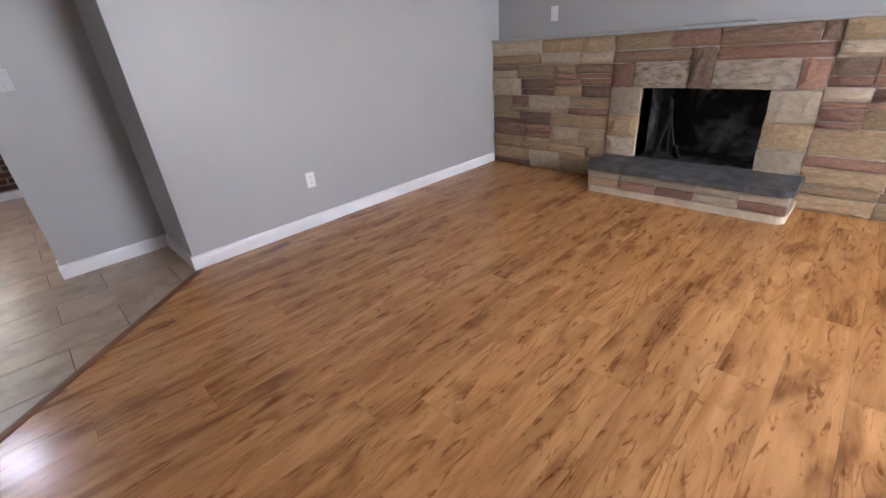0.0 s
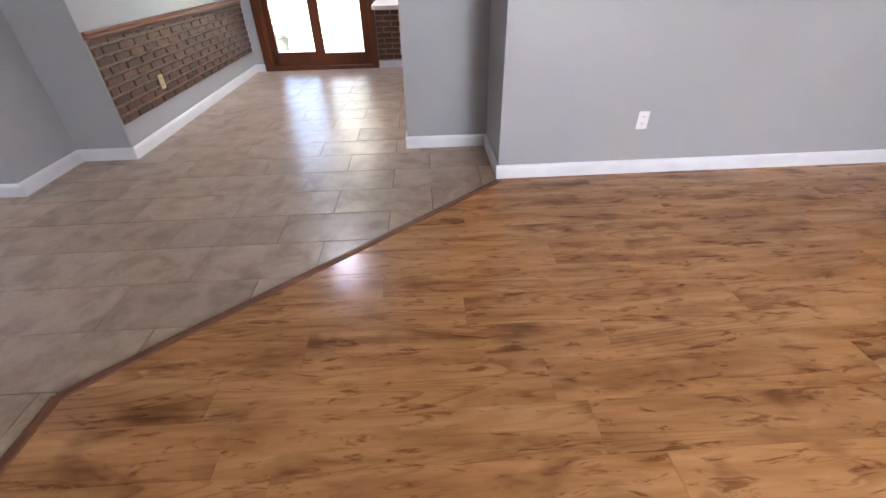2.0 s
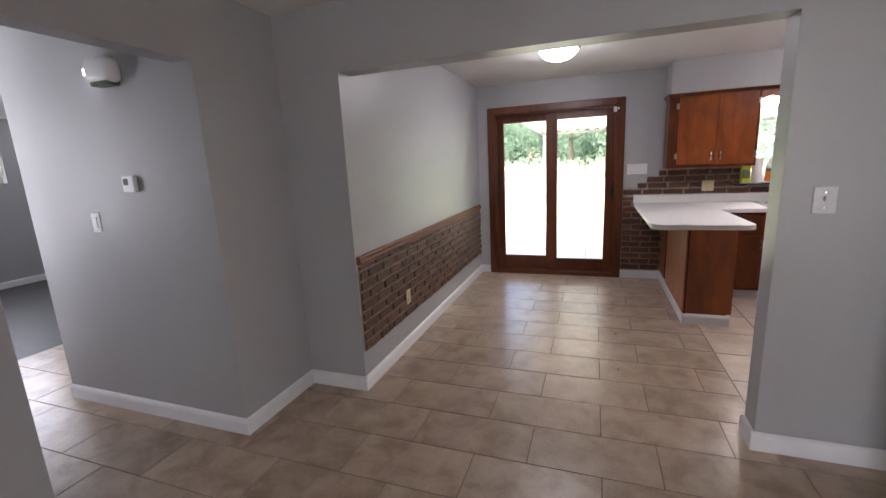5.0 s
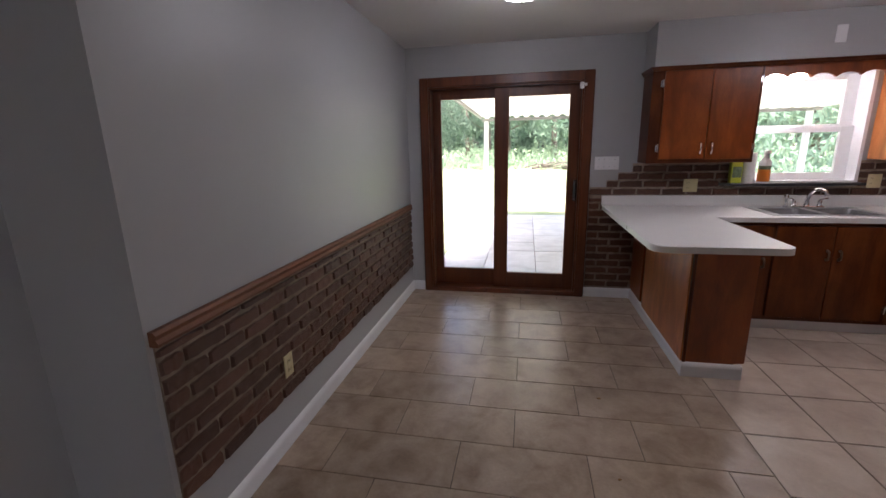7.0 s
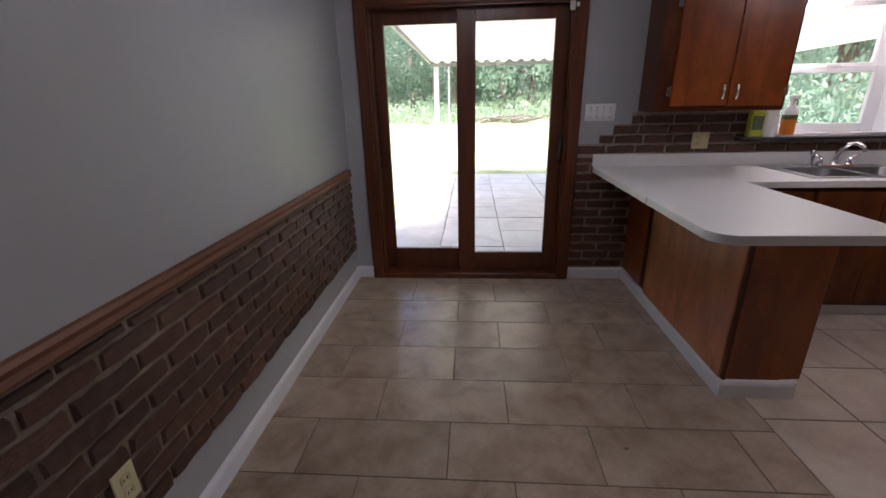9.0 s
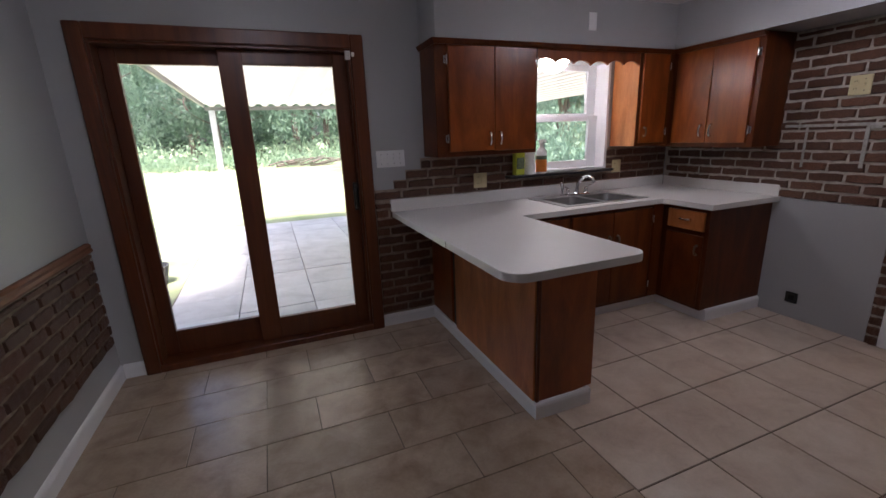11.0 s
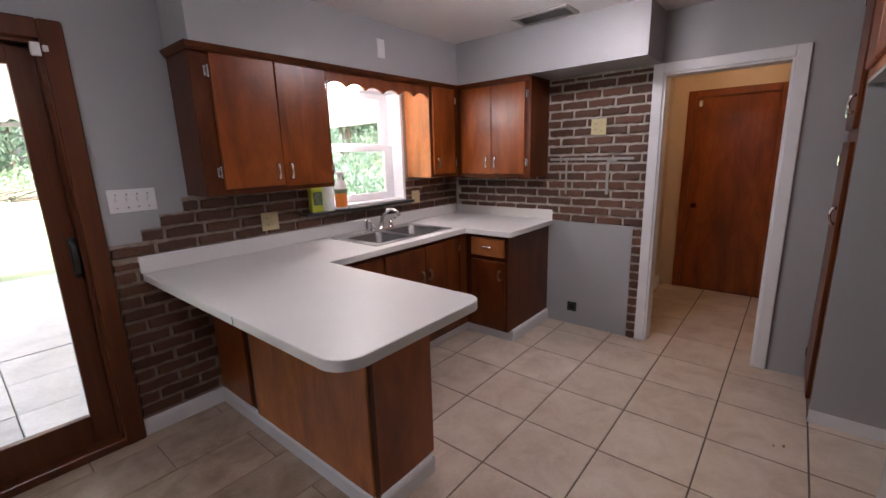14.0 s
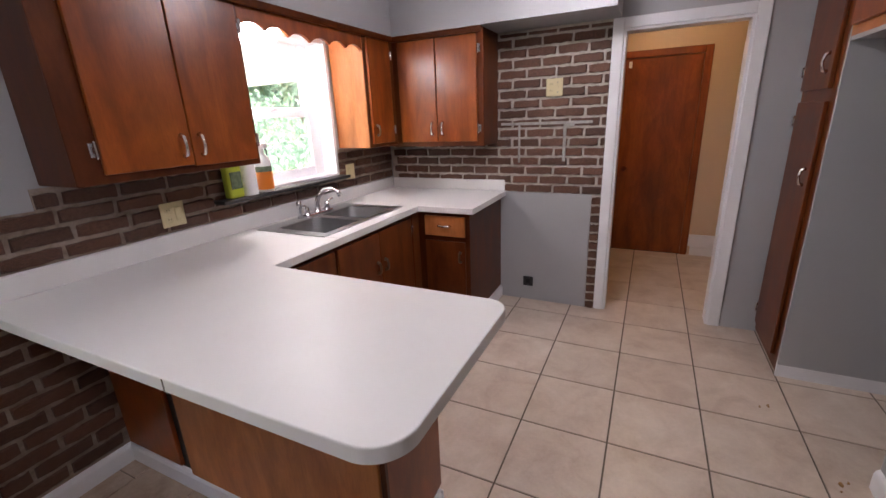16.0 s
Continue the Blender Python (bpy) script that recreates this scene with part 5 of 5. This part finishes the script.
ktiles = thing("kitchen_tiling", (1.6, 5.0, 0), "cream square ceramic tiles with dark grout lines", "tile floor", kind="structure")
for i in range(-1, 10):
    for j in range(-2, 8):
        x0, y0 = 0.041 + 0.4212 * i, 4.037 + 0.406 * j
        rect = [(x0 + 0.004, y0 + 0.004), (x0 + 0.4172, y0 + 0.004), (x0 + 0.4172, y0 + 0.402), (x0 + 0.004, y0 + 0.402)]
        poly = clip(clip(clip(rect, -1, 0, -DK - 0.006), 1, 0, 4.0), 0, 1, 6.85)
        if x0 < 0.6 and len(poly) > 2:
            poly = clip(poly, 0, -1, -3.86)
        if len(poly) < 3 or area(poly) < 0.001 or (x0 > 2.36 and (y0 > 5.3 or y0 + 0.4 < 4.1)) or (y0 + 0.4 < 3.87 and x0 + 0.41 < 1.03):
            continue
        slab_piece("tile", poly, ktiles, KTILE)

wood_floor = thing("wood_floor", (1.2, 0.5, 0), "glossy warm brown oak laminate plank floor", "wood floor", kind="structure")
PLW, PLL = 0.195, 1.22
j = 0
y0 = LIV_S
while y0 < LIV_N:
    y1 = min(y0 + PLW, LIV_N + 0.02)
    x0 = -1.29 - rng.uniform(0, PLL)
    while x0 < 3.86:
        rect = [(x0 + 0.0004, y0 + 0.0004), (x0 + PLL - 0.0004, y0 + 0.0004), (x0 + PLL - 0.0004, y1 - 0.0004), (x0 + 0.0004, y1 - 0.0004)]
        poly = clip(clip(rect, -1, 0, 1.27), 1, 0, LIV_E + 0.04)
        if y1 > 1.4 and len(poly) > 2:
            poly = clip(poly, -LA, -LB, -LC)
        if len(poly) > 2 and area(poly) > 0.002:
            slab_piece("plank", poly, wood_floor, OAK, top=0.001, rim=0.0006)
        x0 += PLL
    y0 += PLW


def strip(p, q):
    d = (Vector(q) - Vector(p)).normalized()
    nrm = Vector((-d.y, d.x))
    prof = [(-0.024, 0.0), (-0.018, 0.007), (0, 0.011), (0.018, 0.007), (0.024, 0.0)]
    bm = bmesh.new()
    ends = [[bm.verts.new((c[0] + nrm.x * a, c[1] + nrm.y * a, z)) for a, z in prof] for c in (p, q)]
    for i in range(len(prof)):
        bm.faces.new((ends[0][i], ends[0][(i + 1) % 5], ends[1][(i + 1) % 5], ends[1][i]))
    bm.faces.new(ends[0]), bm.faces.new(ends[1])
    bmesh.ops.recalc_face_normals(bm, faces=bm.faces[:])
    return bm


th = setting("threshold", strip(SA, SB), THRESH, "dark brown wood threshold strip between tile and laminate", "threshold")
part("strip", strip(SB, (SB[0], LIV_S)), THRESH, th)

# small stains and crumbs on the kitchen tiles
STAIN = plain("rust_stain", (0.28, 0.15, 0.05), 0.8, vary=0.3, scale=60)
for x, y, s in ((1.46, 4.13, 0.012), (1.44, 4.17, 0.008), (1.0, 3.98, 0.014), (1.02, 3.95, 0.009), (0.96, 3.99, 0.007), (-0.63, 4.42, 0.009), (-0.62, 5.05, 0.011)):
    pts = [(x + s * rng.uniform(0.5, 1.3) * math.cos(a), y + 0.6 * s * rng.uniform(0.5, 1.3) * math.sin(a)) for a in [math.tau * i / 9 for i in range(9)]]
    tagged(part("floor_crumb", prism(pts, 0.0005, 0.003), STAIN), "small dark brown crumb lying on the tile floor", "debris", "floor crumbs")

# ---------------------------------------------------------------- outside
GZ = -0.15
setting("ground", box(-300, 300, 7.05, 400, GZ - 0.5, GZ - 0.03), GRASS, "bright sunlit lawn running to the woods", "lawn")
gs = setting("ground_front", box(-300, 300, -300, LIV_S - 0.15, GZ - 0.5, GZ - 0.03), GRASS, "front lawn outside the living room", "lawn")
setting("outside_wall", box(2.5, 9, 7.0, 7.05, GZ, 2.7), SIDING, "plain outside wall of the house", "wall")
# out of view; overhang made wide to keep sun out of the windows
setting("roof", box(-9.5, 9, LIV_S - 1.6, 7.5, 2.55, 2.8), SIDING, "unseen roof slab over the house, its wide overhang added to block sun", "roof")
patio = thing("patio", (0, 10, GZ), "weathered concrete paver patio with dark joints", "patio", kind="structure")
part("bed", box(-2.3, 5.6, 7.05, 12.95, GZ - 0.1, GZ - 0.02), GROUT, patio)
xs = [-2.28, -1.62, -0.92, -0.1, 0.76, 1.52, 2.28, 3.04, 3.8, 4.56, 5.3]
for a, b in zip(xs, xs[1:]):
    y = 7.45
    while y < 12.9:
        d = 0.61
        slab_piece("paver", [(a + 0.004, y + 0.004), (b - 0.004, y + 0.004), (b - 0.004, y + d - 0.004), (a + 0.004, y + d - 0.004)], patio, CONCRETE, GZ - 0.05, GZ + rng.uniform(-0.004, 0.004), 0.006)
        y += d
part("step", box(-2.25, -0.3, 7.06, 7.45, GZ - 0.05, -0.03, 0.01), CONCRETE, patio, "concrete door step")

aw = thing("awning", (1.5, 8.6, 2.0), "white corrugated metal patio awning on slim posts", "awning")
bm = bmesh.new()
AX0, AX1, AY0, AY1, AZ0, AZ1 = -2.06, 4.4, 7.06, 12.4, 2.14, 2.08
W = 0.213
prev = None
steps = int((AX1 - AX0) / W * 8)
for i in range(steps + 1):
    x = AX0 + (AX1 - AX0) * i / steps
    dz = 0.03 * max(-0.75, min(0.75, 1.6 * math.cos(math.tau * (x - AX0) / W)))
    cur = [bm.verts.new((x, AY0, AZ0 + dz)), bm.verts.new((x, AY1, AZ1 + dz)), bm.verts.new((x, AY1, AZ1 + dz + 0.006)), bm.verts.new((x, AY0, AZ0 + dz + 0.006))]
    if prev:
        for k in range(4):
            bm.faces.new((prev[k], cur[k], cur[(k + 1) % 4], prev[(k + 1) % 4]))
    prev = cur
part("sheet", bm, AWNING, aw)
part("edge_beam", box(AX0, AX1, AY1 - 0.1, AY1 - 0.05, AZ1 - 0.085, AZ1 - 0.026, 0.004), VENTPAINT, aw, "grey metal front beam")
part("side_beam", prism([(AY0, AZ0 - 0.03), (AY1, AZ1 - 0.03), (AY1, AZ1 + 0.03), (AY0, AZ0 + 0.03)], AX0 - 0.03, AX0, axis="x"), VENTPAINT, aw, "grey metal side beam")
for x, w in ((AX0 + 0.1, 0.045), (AX0 + 0.34, 0.016), (4.2, 0.045)):
    part("post", box(x - w, x + w, AY1 - 0.12, AY1 - 0.03, GZ - 0.02, AZ1 - 0.085, 0.005), TRIM, aw)


def leaves(bm, centre, radius, count, size, r, flat=1.0):
    """A clump of small pointed leaves about a centre."""
    for _ in range(count):
        d = Vector((r.gauss(0, 1), r.gauss(0, 1), r.gauss(0, 1) * flat)).normalized() * radius * r.uniform(0.35, 1.0)
        p = Vector(centre) + d
        m = Euler((r.uniform(0, 3), r.uniform(0, 3), r.uniform(0, 6))).to_matrix()
        s = size * r.uniform(0.6, 1.3)
        q = [p + m @ Vector(c) for c in ((-s, 0, 0), (0, -s * 0.45, s * 0.1), (s, 0, 0), (0, s * 0.45, s * 0.1))]
        bm.faces.new([bm.verts.new(c) for c in q])


def tree(height, spread, seed):
    r = random.Random(seed)
    tr = thing("tree", (0, 0, GZ - 0.05), "leafy green broadleaf tree at the edge of the lawn", "tree", "trees behind the lawn")
    tb = tube([(0, 0, GZ - 0.1), (0.1, 0.05, height * 0.25), (0.0, 0.1, height * 0.55), (0.15, 0.0, height * 0.85)], [0.3, 0.22, 0.14, 0.04], sides=8)
    tips = []
    for i in range(9):
        a, z = r.uniform(0, 6.28), height * r.uniform(0.25, 0.75)
        e = Vector((math.cos(a) * spread * r.uniform(0.5, 0.9), math.sin(a) * spread * r.uniform(0.5, 0.9), z + height * r.uniform(0.05, 0.22)))
        tube([(0.05, 0.05, z), tuple(e * 0.5 + Vector((0, 0, z * 0.45))), tuple(e)], [0.07, 0.045, 0.015], tb, 6)
        tips.append(e)
    part("trunk", tb, BARK, tr)
    cb = bmesh.new()
    for e in tips:
        leaves(cb, e, spread * 0.5, 130, 0.2, r, 0.7)
    for i in range(16):
        a, q = r.uniform(0, 6.28), r.uniform(0.2, 1)
        leaves(cb, (math.cos(a) * spread * q, math.sin(a) * spread * q, height * r.uniform(0.15, 1.0)), spread * r.uniform(0.28, 0.5), 130, 0.2, r, 0.8)
    part("crown", cb, LEAF, tr)
    return tr


models = [tree(11.0, 3.6, 3), tree(9.0, 3.3, 4), tree(13.0, 4.2, 5)]
rt = random.Random(11)
spots = [(-34 + 3.2 * i + rt.uniform(-1, 1), 44 + rt.uniform(-3.0, 6)) for i in range(30)] + [(-50 + 6.0 * i, 58 + rt.uniform(-2, 3)) for i in range(20)]
for i, (x, y) in enumerate(spots):
    m = models[i % 3]
    s = rt.uniform(0.8, 1.2)
    if i < 3:
        m.matrix_basis = pose(x, y, 0, 0, 0, rt.uniform(0, 360))
    else:
        copy_thing(m, pose(x, y, 0, 0, 0, rt.uniform(0, 360)))
bm = bmesh.new()
for i in range(1700):
    x, y = rt.uniform(-36, 50), rt.uniform(34, 43)
    leaves(bm, (x, y, GZ + 0.3 + 0.28 * max(0, y - 36) * rt.random()), 0.8, 16, 0.15, rt, 0.6)
tagged(part("undergrowth", bm, WEED), "tall green weeds and brush before the trees", "undergrowth", kind="stuff")
bm = bmesh.new()
for i in range(2600):
    x, y = rt.uniform(-60, 75), rt.uniform(52, 64)
    leaves(bm, (x, y, rt.uniform(0.3, 11.0)), 1.6, 14, 0.38, rt, 0.8)
tagged(part("far_woods", bm, LEAF), "dense dark green woods behind the trees", "woods", kind="stuff")
bm = bmesh.new()
for i in range(620):
    x, y = rt.uniform(3.6, 19), rt.uniform(14.2, 19)
    leaves(bm, (x, y, GZ + 0.15 + 0.55 * max(0.3, y - 14) * rt.random()), 0.6, 18, 0.12, rt, 0.7)
tagged(part("shrubs", bm, LEAF), "green shrubs and tall weeds beside the patio", "shrubs", kind="stuff")
for i in range(8):
    copy_thing(models[i % 3], pose(6.0 + 2.6 * i + rt.uniform(-0.8, 0.8), 21 + rt.uniform(-1, 3), 0, 0, 0, rt.uniform(0, 360)))
bp = thing("brush_pile", (1.55, 33.5, GZ), "low pile of bare grey branches on the lawn", "brush pile")
for i in range(16):
    a, b = rt.uniform(-2.2, 2.2), rt.uniform(0.05, 0.5)
    part("branch", tube([(1.55 + a - 0.8, 33.5 + rt.uniform(-0.5, 0.5), GZ + b * 0.5), (1.55 + a, 33.5, GZ + b), (1.55 + a + 0.9, 33.5 + rt.uniform(-0.5, 0.5), GZ + b * rt.uniform(0.3, 1.6))], [0.06, 0.05, 0.02], sides=5), BARK, bp)
pl = thing("flower_pot", (-2.62, 9.6, GZ), "dark planter with dry stalks beside the patio", "planter")
part("pot", lathe([(0.12, 0), (0.17, 0.22), (0.185, 0.24), (0.165, 0.24), (0.15, 0.2)], -2.62, 9.6, GZ - 0.03), SLATE, pl)
bm = bmesh.new()
leaves(bm, (-2.62, 9.6, GZ + 0.3), 0.16, 70, 0.05, rt)
part("plant", bm, DRY, pl)
